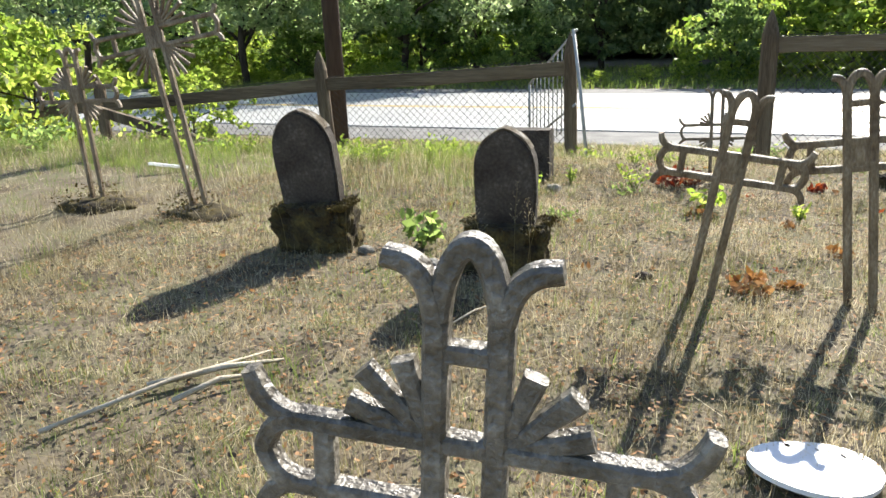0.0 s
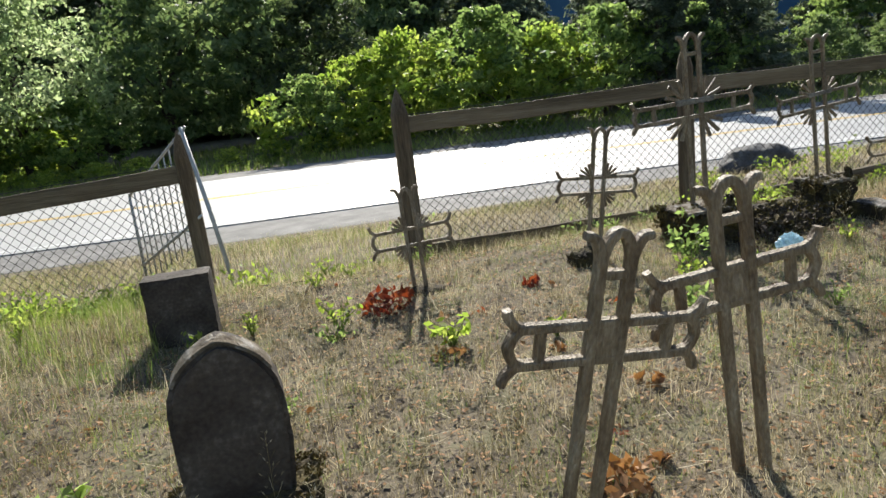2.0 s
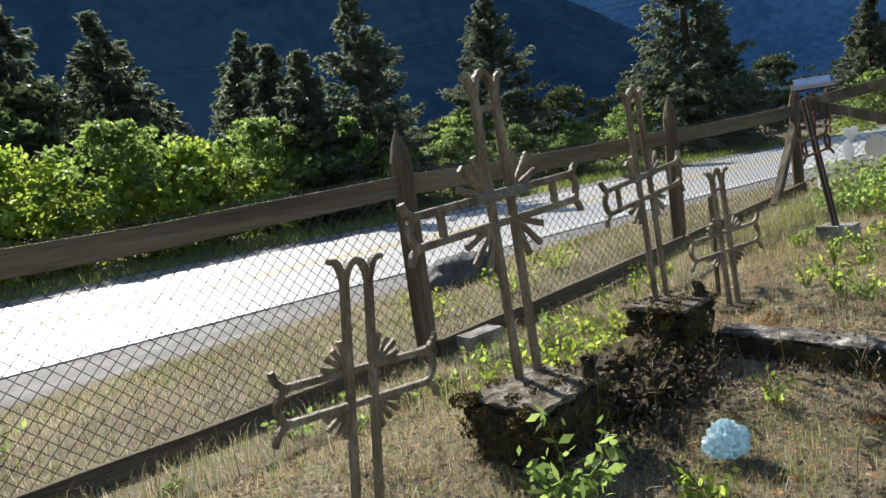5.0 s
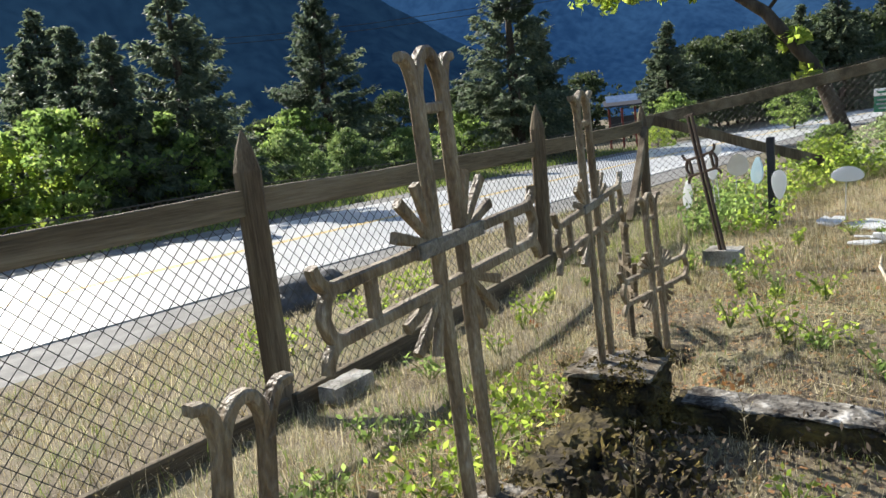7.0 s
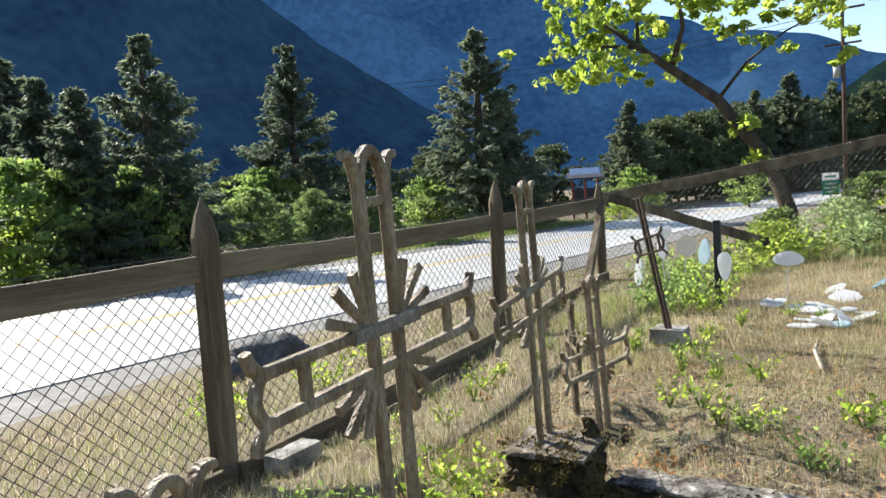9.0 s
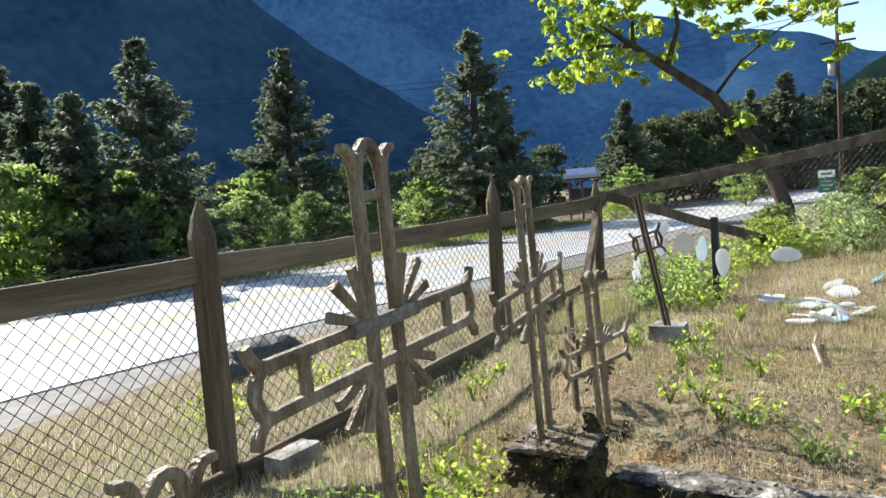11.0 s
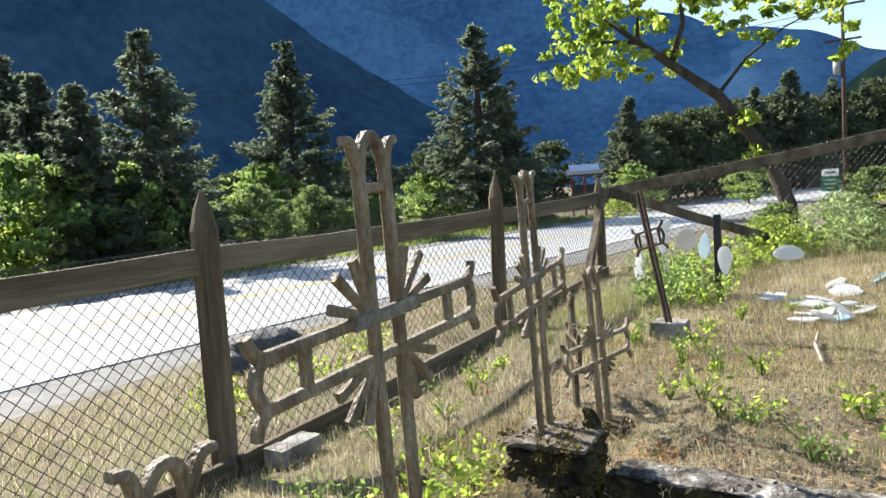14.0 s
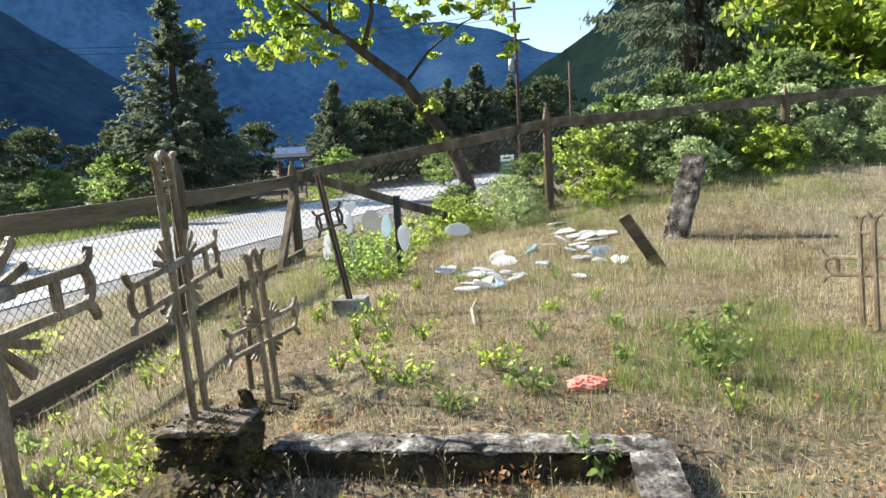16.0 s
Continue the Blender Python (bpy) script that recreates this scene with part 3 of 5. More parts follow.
# the row nearer the road
cross(pose(0.95, 6.30, -0.01, -4, -2, 2), "small weathered wooden cross with sunburst rays", 0.70, 0.265, 0.385, 0.105, 0.024, 0.075, 0.028, rays=4, struts=False, plate=False, ray_len=0.09, rungs=0, top_h=0.075, horn=0.08)
cross(pose(2.22, 6.45, 0.0, 3, 5, 2), "slim weathered wooden cross with sunburst rays", 0.90, 0.30, 0.51, 0.105, 0.024, 0.088, 0.028, rays=4, struts=False, plate=False, ray_len=0.10, rungs=0, top_h=0.075, horn=0.08)
cross(pose(3.13, 6.56, 0.16, 0, -2.5, 2), "tall weathered wooden cross with rays on a mossy plinth", 1.29, 0.49, 0.765, 0.11, 0.033, 0.115, 0.031, rays=3, rungs=1, top_h=0.11, ray_len=0.18, plate=False, board=0.30, ray_w=1.2)
cross(pose(4.27, 6.66, 0.24, 0, -5, 4), "tall weathered wooden cross on a mossy plinth", 1.11, 0.385, 0.62, 0.11, 0.027, 0.11, 0.025, rays=3, rungs=1, ray_len=0.13, plate=False, board=0.22, ray_w=1.2)
cross(pose(5.09, 6.70, -0.02, 0, -4, -16), "small grey wooden cross with sunburst rays in grass", 0.88, 0.28, 0.44, 0.11, 0.024, 0.07, 0.03, rays=4, struts=False, plate=False, ray_len=0.10)
cross(pose(5.50, 7.02, -0.10, 0, 3, 30), "small rusty brown cross with sunburst rays", 0.74, 0.25, 0.42, 0.11, 0.026, 0.07, 0.03, rays=4, struts=True, plate=False, ray_len=0.09, material=M_RAIL)
cross(lean_pose((7.32, 6.93, 0.06), (7.50, 7.20, 1.22), 70), "slender dark leaning cross set in a small stone block", 1.17, 0.15, 0.76, 0.13, 0.020, 0.036, 0.028, rays=0, plate=False, material=M_POLE, rungs=0, top_h=0.03, flare=0.02)
# beside the left-hand graves
cross(pose(-2.47, 4.58, 0.0, 0, -8.5, 2), "tall brown wooden cross with sunburst rays leaning", 1.62, 0.52, 1.22, 0.12, 0.034, 0.11, 0.036, rays=5, struts=True, plate=True, ray_len=0.24)
cross(pose(-3.45, 4.62, 0.0, 0, -1.5, 2), "brown wooden cross with sunburst rays on a low mound", 1.16, 0.37, 0.83, 0.10, 0.032, 0.10, 0.034, rays=5, struts=True, plate=True, ray_len=0.16)
cross(pose(6.40, 3.26, 0.0, 0, 3, 55), "weathered tan wooden cross in dry grass", 0.76, 0.26, 0.42, 0.11, 0.03, 0.08, 0.034)


# ---- headstones and stonework ----
def headstone(m, label, w=0.31, h=0.50, th=0.10, bw=0.45, bh=0.29, bd=0.27, seed=1):
    s = thing("headstone", m, label, "headstone", "round-topped headstones")
    part("base", crag_block((0, 0, bh / 2 - 0.05), (bw, bd, bh + 0.1), seed, 0.035, 0.022, 0.8), M_MOSS, s, "moss-grown crumbling concrete base")
    part("plinth_step", crag_block((0.01, -bd * 0.30, bh / 2 - 0.06), (bw * 0.62, bd * 0.55, bh + 0.12), seed + 3, 0.03, 0.022, 0.7), M_MOSS, s, "projecting front of the base")
    bm = bmesh.new()
    pts = [(-w * 0.47, bh - 0.03), (-w / 2, bh + h * 0.30), (-w / 2, bh + h * 0.50)]
    for k in range(1, 16):
        a = math.pi - math.pi * k / 16
        pts.append((w / 2 * math.cos(a), bh + h * 0.50 + (h * 0.48) * math.sin(a) ** 0.9 + 0.012 * max(0, 1 - abs(k - 8) / 2)))
    pts += [(w / 2, bh + h * 0.50), (w / 2, bh + h * 0.30), (w * 0.47, bh - 0.03)]
    f = bm.faces.new([bm.verts.new((x, -th / 2, z)) for x, z in pts])
    g = bmesh.ops.extrude_face_region(bm, geom=[f])
    bmesh.ops.translate(bm, verts=[v for v in g["geom"] if isinstance(v, bmesh.types.BMVert)], vec=(0, th, 0))
    bmesh.ops.recalc_face_normals(bm, faces=bm.faces)
    bmesh.ops.bevel(bm, geom=[e for e in bm.edges if abs(e.calc_face_angle(0)) > 0.9], offset=0.014, segments=2, affect="EDGES")
    for v in bm.verts:
        v.co += Vector(noise.noise_vector(v.co * 9 + Vector((seed, 0, 0)))) * 0.007
    part("slab", bm, M_STONE, s, "dark weathered round-topped slab")
    lr = np.random.default_rng(seed + 60)
    part("lichen_rim", curvem([(x, z - 0.001) for x, z in pts[5:-5]], 0.010, th * 0.82), M_CAP, s, "pale lichen along the top edge")
    cs = [(sx * bw * lr.uniform(0.3, 0.48), lr.uniform(-0.5, 0.45) * bd, bh - 0.03) for sx in (1, 1, -1) for _ in range(9)]
    o = new("moss", arr_mesh("moss", leaf_cloud(lr, cs, [0.036] * len(cs), 110, 0.007, 0.6), 4, M_TUFT))
    o.parent = s
    tagged(o, "golden brown moss on the base")
    return s


headstone(pose(-0.045, 3.92, -0.02, 2, 0, 4), "dark weathered headstone on a mossy concrete base", h=0.455, seed=1)
headstone(pose(-1.18, 4.03, -0.02, 3, -4, 6), "dark weathered headstone tilted on a mossy base", 0.36, 0.50, 0.10, 0.48, 0.32, 0.28, seed=4)
tagged(part("stone_block", crag_block((-0.48, 6.2, 0.17), (0.38, 0.18, 0.46), 3, 0.008, 0.03, 0.2), M_STONE), "dark rectangular grave block tilted in the grass", "grave block")
for px, py, size, seed, lab in ((3.05, 6.45, (0.48, 0.40, 0.34), 6, "crumbling moss-grown concrete plinth of a grave"), (4.22, 6.60, (0.34, 0.38, 0.40), 8, "crumbling moss-grown plinth with a pale crusted top")):
    pl = thing("plinth", pose(px, py, 0, 0, 0, 4), lab, "plinth", "grave plinths")
    part("block", crag_block((0, 0, 0.07), size, seed, 0.04, 0.022, 0.9), M_MOSS, pl)
    part("moss_cap", crag_block((0, 0, 0.07 + size[2] / 2 - 0.005), (size[0] * 0.93, size[1] * 0.93, 0.035), seed + 20, 0.012, 0.02), M_CAP, pl, "pale crusted moss")
    part("broken_corner", crag_block((size[0] * 0.33, -size[1] * 0.33, 0.07 + size[2] / 2 + 0.03), (0.07, 0.10, 0.15), seed + 40, 0.03, 0.018, 1.0), M_MOSS, pl, "jagged corner left standing")
    pr = np.random.default_rng(seed)
    cs = [(pr.uniform(-0.5, 0.5) * size[0], pr.uniform(-0.5, 0.5) * size[1], 0.07 + size[2] / 2) for _ in range(22)]
    cs += [(pr.uniform(-0.5, 0.5) * size[0], -size[1] / 2, pr.uniform(0.0, 0.25)) for _ in range(12)] + [(-size[0] / 2, pr.uniform(-0.5, 0.5) * size[1], pr.uniform(0.0, 0.25)) for _ in range(12)]
    o = new("moss", arr_mesh("moss", leaf_cloud(pr, cs, [0.04] * len(cs), 60, 0.009, 0.6), 4, M_TUFT))
    o.parent = pl
    tagged(o, "brown moss cushions")
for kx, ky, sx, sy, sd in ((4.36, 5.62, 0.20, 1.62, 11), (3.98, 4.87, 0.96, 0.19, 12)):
    kb = thing("kerb", pose(kx, ky, 0), "broken concrete grave kerb, sides painted shade-dark, with a pale lichened top", "grave kerb", "grave kerbs")
    # mossy body coloured extra dark: the shade on the kerb's sides is painted in
    part("body", crag_block((0, 0, -0.005), (sx, sy, 0.25), sd, 0.022, 0.03, 0.6), M_MOSS, kb, "mossy concrete body with its shaded sides painted dark")
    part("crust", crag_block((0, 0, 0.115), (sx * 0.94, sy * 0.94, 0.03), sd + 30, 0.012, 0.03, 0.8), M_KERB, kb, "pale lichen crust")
tagged(part("kerb", crag_block((3.72, 6.60, 0.03), (0.75, 0.20, 0.26), 13, 0.03, 0.03, 0.8), M_MOSS), "mossy broken concrete grave kerb", "grave kerb")
tagged(part("footing_stone", crag_block((2.10, 6.34, 0.0), (0.22, 0.20, 0.20), 14, 0.04, 0.022, 1.0), M_MOSS), "mossy stone at the foot of a cross", "stone")
tagged(part("footing_stone", crag_block((7.40, 6.95, 0.06), (0.24, 0.28, 0.13), 15, 0.008, 0.03, 0.2), M_CONC), "pale concrete block at the foot of a cross", "stone")
tagged(part("footing_stone", crag_block((4.98, 8.86, gz(4.98, 8.86) + 0.07), (0.38, 0.18, 0.13), 16, 0.008, 0.03, 0.2), M_CONC), "pale concrete block beside the fence post", "stone")
slab = tagged(part("stone_slab", crag_block((0, 0, 0.5), (0.27, 0.20, 1.13), 17, 0.012, 0.035, 0.4), M_KERB), "tall leaning grey concrete grave slab", "slab")
slab.matrix_world = lean_pose((10.5, 3.80, gz(10.5, 3.8) - 0.05), (10.5, 3.56, 1.02), 65)
brd = tagged(part("board", boxm((0, 0, 0.33), (0.12, 0.05, 0.74), 0.008), M_RAIL), "weathered grey board leaning in the grass", "board")
brd.matrix_world = lean_pose((9.0, 4.15, gz(9, 4.15) - 0.05), (9.0, 4.50, 0.52), 75)


def boulder(c, r, seed, squash=(1.2, 0.9, 0.7)):
    bm = bmesh.new()
    bmesh.ops.create_icosphere(bm, subdivisions=4, radius=1)
    for v in bm.verts:
        n = v.co.normalized()
        k = 1 + 0.28 * noise.noise(n * 1.4 + Vector((seed, 0, 0))) + 0.14 * noise.noise(n * 4) + 0.05 * noise.noise(n * 11)
        v.co = Vector((n.x * squash[0], n.y * squash[1], n.z * squash[2])) * r * k + Vector(c)
    return bm


tagged(part("boulder", boulder((7.75, 12.05, gz(7.75, 12.05) + 0.12), 0.50, 2), M_ROCK, smooth=True), "dark grey boulder on the verge outside the fence", "boulder")

for mx, my, mr in ((-2.42, 4.52, 0.24), (-3.42, 4.55, 0.26), (0.92, 6.28, 0.14), (5.1, 6.68, 0.15)):
    tagged(part("mound", boulder((mx, my, gz(mx, my) - 0.01), mr, mx, (1.25, 0.85, 0.34)), M_MOSS, smooth=True), "low dark mound of earth and dead moss under a cross", "mound")
tagged(part("rubble", crag_block((3.66, 6.38, -0.02), (0.70, 0.40, 0.30), 33, 0.09, 0.03, 1.0), M_MOSS), "dark crumbled earth and moss between two plinths", "rubble")


# ---- trees ----
def conifer_meshes(seed, height, width, fine=1.0, sag=1.0):
    """A spruce: a tapered trunk, and a crown of single branches whose twigs carry hanging sprays, with gaps between."""
    rng = np.random.default_rng(seed)
    bm = tube(bmesh.new(), [(0, 0, -0.5), (0.05, 0, height * 0.5), (0, 0.03, height)], [width * 0.045, width * 0.026, 0.02], 8)
    quads = []
    z = height * 0.05
    while z < height * 0.985:
        f = z / height
        reach = width / 2 * (0.96 * (1 - f) ** 1.05 + 0.035) * rng.uniform(0.78, 1.12)
        for _ in range(int(rng.integers(5, 8)) if f < 0.8 else 4):
            az = rng.uniform(0, math.tau)
            L = reach * rng.choice((0.6, 0.8, 0.95, 1.0, 1.1, 1.25))
            rise, fall, tipup = -0.10 * sag + 0.65 * f, 0.42 * sag * (1 - f), 0.22
            dirv, nrm = np.array([math.cos(az), math.sin(az), 0]), np.array([-math.sin(az), math.cos(az), 0])
            m = int((14 + 50 * L / (width / 2)) / fine)
            t = rng.uniform(0.12, 1.0, m) ** 0.75
            axis = dirv[None] * (t * L)[:, None]
            axis[:, 2] = z + L * (rise * t - fall * t ** 2 + tipup * t ** 3)
            side = rng.choice((-1.0, 1.0), m)
            tw = (0.06 + 0.36 * (1 - t)) * L * rng.uniform(0.5, 1.2, m) + 0.10
            d = dirv[None] * 0.7 + nrm[None] * (side * rng.uniform(0.2, 1.0, m))[:, None]
            d[:, 2] = -0.30 * sag + rng.normal(size=m) * 0.22 + 0.35 * f
            d /= np.linalg.norm(d, axis=1, keepdims=True)
            for k in (0.2, 0.55, 0.9):
                p = axis + d * (tw * k)[:, None] + rng.normal(size=(m, 3)) * 0.05
                e = d + rng.normal(size=(m, 3)) * 0.35
                e[:, 2] -= 0.18 * sag
                e /= np.linalg.norm(e, axis=1, keepdims=True)
                s = (rng.uniform(0.10, 0.26, (m, 1)) * (1.15 - 0.35 * k)) * (0.6 + 0.4 * width / 8) * fine ** 0.7
                b = np.cross(e, rng.normal(size=(m, 3)) * 0.5 + [0, 0, 1.0])
                b /= np.linalg.norm(b, axis=1, keepdims=True) + 1e-9
                quads.append(np.stack([p - e * s, p + b * s * 0.30, p + e * s, p - b * s * 0.30], 1).reshape(-1, 3))
        z += height * 0.021 * rng.uniform(0.7, 1.5)
    return mesh_of(bm, "trunk", M_BARK), arr_mesh("crown", np.concatenate(quads), 4, M_NEEDLE)


def tree_of(name, meshes, m, label, category, group):
    t = thing(name, m, label, category, group)
    for nm, me in zip(("trunk", "crown"), meshes):
        o = new(nm, me)
        o.parent = t
    return t


def broadleaf_meshes(seed, height, width, mater, clumps=60, per=70, leaf=0.13, stem=0.35):
    """A deciduous tree or tall bush: a forked trunk and clumps of leaves with gaps."""
    rng = np.random.default_rng(seed)
    bm = bmesh.new()
    centres, radii = [], []
    nl = 7
    tube(bm, [(0, 0, -0.4), (0.05 * width, 0, height * 0.25), (0, 0.04 * width, height * 0.55)], [height * 0.022, height * 0.017, height * 0.009], 7)
    for k in range(nl):
        az = k * math.tau / nl + rng.uniform(-0.4, 0.4)
        el = rng.uniform(0.3, 1.1)
        L = height * rng.uniform(0.3, 0.5)
        s = Vector((0, 0, height * rng.uniform(0.15, 0.5)))
        e = s + Vector((math.cos(az) * math.cos(el) * width * 0.45, math.sin(az) * math.cos(el) * width * 0.45, math.sin(el) * L))
        tube(bm, [s, (s + e) / 2 + Vector((0, 0, 0.1 * L)), e], [height * 0.01, height * 0.007, height * 0.003], 5)
    trunk = mesh_of(bm, "trunk", M_BARK)
    for _ in range(clumps):
        z = height * rng.uniform(stem * 0.4, 1.0)
        f = z / height
        r = width / 2 * (math.sin(min(1, f * 0.85 + 0.12) * math.pi) ** 0.7) * rng.uniform(0.2, 1.2)
        az = rng.uniform(0, math.tau)
        centres.append((r * math.cos(az), r * math.sin(az), z))
        radii.append(rng.uniform(0.035, 0.12) * (height + width) / 2)
    return trunk, arr_mesh("crown", leaf_cloud(rng, centres, radii, per, leaf), 4, mater)


CON = [conifer_meshes(11, 13.0, 11.5), conifer_meshes(12, 12.5, 9.2), conifer_meshes(13, 13.5, 12.0), conifer_meshes(14, 9.0, 6.4), conifer_meshes(15, 13.5, 12.0, 0.5, 1.6)]
FAR_CON = [conifer_meshes(11, 13.0, 11.5, 2.0), conifer_meshes(12, 12.5, 9.2, 2.0), conifer_meshes(13, 13.5, 12.0, 2.0), conifer_meshes(14, 9.0, 6.4, 2.0)]


def conifer(k, x, y, s, rot=0.0, base=-1.4):
    t = tree_of("conifer", (FAR_CON if math.hypot(x, y) > 58 else CON)[k], Matrix.Translation((x, y, base)) @ Matrix.Rotation(rot, 4, "Z") @ Matrix.Diagonal((s, s, s, 1)), "tall dark green spruce beyond the road", "tree", "conifers beyond the road")
    return t


for k, x, y, s, r in ((0, 20.3, 31.4, 0.78, 0), (1, 34.3, 36.6, 1.02, 1), (2, 42.0, 27.6, 0.97, 2), (3, 45.5, 27.6, 1.05, 0), (0, 38.0, 77.0, 1.42, 3), (1, 36.0, 63.0, 1.10, 2), (3, 28.2, 75.0, 1.25, 1),
                      (3, 16.4, 29.8, 0.82, 2), (3, 17.6, 34.5, 0.95, 5), (2, 64.0, 24.6, 0.74, 1), (1, 26.5, 56.0, 0.95, 4), (0, 22.0, 68.0, 1.2, 2), (1, 13.0, 66.0, 1.5, 0), (2, 22.0, 80.0, 1.2, 1), (0, 7.0, 66.0, 1.5, 5), (1, 1.0, 62.0, 1.6, 2), (2, -6.0, 64.0, 1.5, 1),
                      (0, -13.0, 64.0, 1.5, 3), (1, 18.0, 60.0, 1.3, 0), (2, 10.0, 70.0, 1.5, 4), (1, -20.0, 66.0, 1.5, 1), (2, -28.0, 64.0, 1.5, 2), (0, -37.0, 62.0, 1.5, 4), (1, -3.0, 58.0, 1.4, 5),
                      (1, 96.0, 19.0, 1.05, 2), (2, 101.0, 15.5, 1.12, 0), (0, 108.0, 14.5, 0.95, 3), (1, 90.0, 22.0, 0.8, 1), (0, 122.0, 12.0, 1.2, 2), (2, 131.0, 8.0, 1.1, 4)):
    conifer(k, x, y, s, r)

BUSH = [broadleaf_meshes(21, 4.2, 4.6, M_LEAF, 170, 34, 0.12), broadleaf_meshes(22, 3.4, 4.2, M_LEAFY, 150, 34, 0.11), broadleaf_meshes(23, 7.5, 6.0, M_LEAFD, 230, 34, 0.17), broadleaf_meshes(24, 2.2, 3.2, M_LEAFY, 120, 30, 0.08, 0.1),
        broadleaf_meshes(25, 7.0, 6.0, M_LEAF, 230, 34, 0.15), broadleaf_meshes(26, 8.0, 7.0, M_LEAFG, 260, 40, 0.12, 0.75), broadleaf_meshes(27, 7.5, 7.0, M_LEAFW, 230, 36, 0.17),
        broadleaf_meshes(28, 2.2, 3.2, M_LEAFG, 170, 34, 0.06, 0.1), broadleaf_meshes(29, 7.0, 6.0, M_LEAFY, 260, 40, 0.12)]


def bush(k, x, y, s, rot=0.0, base=-1.1, label="leafy green bushes along the far side of the road"):
    return tree_of("bush" if k in (0, 1, 2, 3, 7) else "deciduous_tree", BUSH[k], Matrix.Translation((x, y, base)) @ Matrix.Rotation(rot, 4, "Z") @ Matrix.Diagonal((s, s, s, 1)), label, "bush", "roadside greenery")


rb = random.Random(5)
for i in range(38):
    x = -34 + i * 1.8 + rb.uniform(-0.6, 0.6)
    far = road_y(x)[1]
    k = rb.choice((0, 1, 1, 0)) if x < 13 else rb.choice((2, 2, 2, 0))
    sc = rb.uniform(0.65, 1.2) * ((0.55 if x < 13 else 0.42) if k == 2 else 1.0)
    if (x > 12 and rb.random() < 0.55) or 3 < x <= 12 or x < -7 or rb.random() < 0.35:
        bush(k, x, far + rb.uniform(6.0, 9.5), sc, rb.uniform(0, 6), -1.6)
for i in range(22):
    x = -30 + i * 1.5
    bush(3, x, road_y(x)[1] + rb.uniform(3.2, 4.5), rb.uniform(0.3, 0.55), rb.uniform(0, 6), -1.2)
for i in range(26):
    x = -38 + i * 2.0 + rb.uniform(-0.8, 0.8)
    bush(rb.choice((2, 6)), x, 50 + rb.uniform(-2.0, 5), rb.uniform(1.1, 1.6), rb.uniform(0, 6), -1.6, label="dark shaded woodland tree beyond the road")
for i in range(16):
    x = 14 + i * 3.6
    bush(6, x, 58 - i * 1.6 + rb.uniform(-2, 2), rb.uniform(0.7, 1.0), rb.uniform(0, 6), -1.6, label="green woodland bush beyond the road, shade painted into its leaves")
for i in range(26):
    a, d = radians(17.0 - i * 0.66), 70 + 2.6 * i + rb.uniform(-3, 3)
    bush(6, 1.6 + d * math.cos(a), 5.4 + d * math.sin(a), rb.uniform(0.85, 1.15) * d / 72, rb.uniform(0, 6), -1.4, label="green woodland tree where the road bends, shade painted into its leaves")
for x, y, k, s in ((-9.2, 33, 5, 1.0), (-12.6, 31.5, 5, 1.15), (-16.5, 33, 5, 1.1), (-20, 30, 5, 1.15), (-25, 31, 4, 1.2), (-30, 30, 5, 1.2), (-35, 30, 4, 1.3), (-4.2, 37, 2, 1.05), (-0.3, 39, 2, 1.1), (3.0, 38, 6, 0.95), (1.6, 29.6, 0, 0.75), (5.5, 31, 1, 1.3), (9.0, 31, 0, 1.2), (11.5, 30.5, 1, 1.2), (-9, 12.5, 3, 0.7), (-11.5, 11.0, 3, 1.1), (-10.5, 8.5, 3, 1.0), (-13, 8, 0, 0.8), (-15.5, 10.5, 4, 0.75),
                   (49.5, 29.0, 3, 0.9), (47.5, 20.5, 3, 0.7), (39, 30.0, 0, 0.9), (31, 36, 0, 1.15), (56, 22, 0, 0.9), (58, 14, 0, 0.8)):
    bush(k, x, y, s, x, -1.3 if y > 15 else gz(x, y) - 0.1)
# thicket along the far side of the graves
for x, y, k, s in ((13.2, 6.9, 3, 0.30), (13.9, 6.0, 3, 0.36), (14.4, 4.6, 3, 0.55), (14.9, 3.4, 3, 0.66), (15.6, 2.4, 3, 0.72), (16.4, 0.6, 3, 0.75), (17.2, -0.8, 3, 0.8), (12.9, 4.4, 3, 0.30), (13.6, 3.0, 3, 0.36), (12.5, 5.8, 3, 0.28), (15.2, 4.0, 0, 0.42), (16.0, 2.9, 2, 0.3), (16.6, 1.6, 0, 0.5), (17.4, 0.2, 2, 0.36), (15.0, 5.6, 0, 0.30), (14.6, 7.0, 0, 0.24), (17, 2.2, 0, 0.62), (18.2, 0.4, 0, 0.8), (14.4, 1.6, 3, 0.4), (15.2, 0.6, 3, 0.42), (15.7, -0.9, 3, 0.5), (16.4, -2.2, 3, 0.55), (14.9, -0.4, 7, 0.3), (14.1, 2.6, 7, 0.26)):
    bush(7 if k == 3 and int(x * 10) % 3 else k, x, y, s, x * 2, gz(x, y) - 0.08, "tangled leafy thicket along the side fence")
# big trees at the top of the slope
tree_of("conifer", CON[4], Matrix.Translation((24.0, 1.0, -0.8)) @ Matrix.Diagonal((0.8, 0.8, 1.0, 1)), "large spruce behind the side fence", "tree", "trees behind the side fence")
for x, y, s in ((21.5, -2.4, 1.1), (20.5, -5.5, 1.1), (25, -5, 1.3)):
    tree_of("deciduous_tree", BUSH[8], Matrix.Translation((x, y, -0.6)) @ Matrix.Rotation(x, 4, "Z") @ Matrix.Diagonal((s, s, s, 1)), "bright green leafy tree behind the side fence", "tree", "trees behind the side fence")

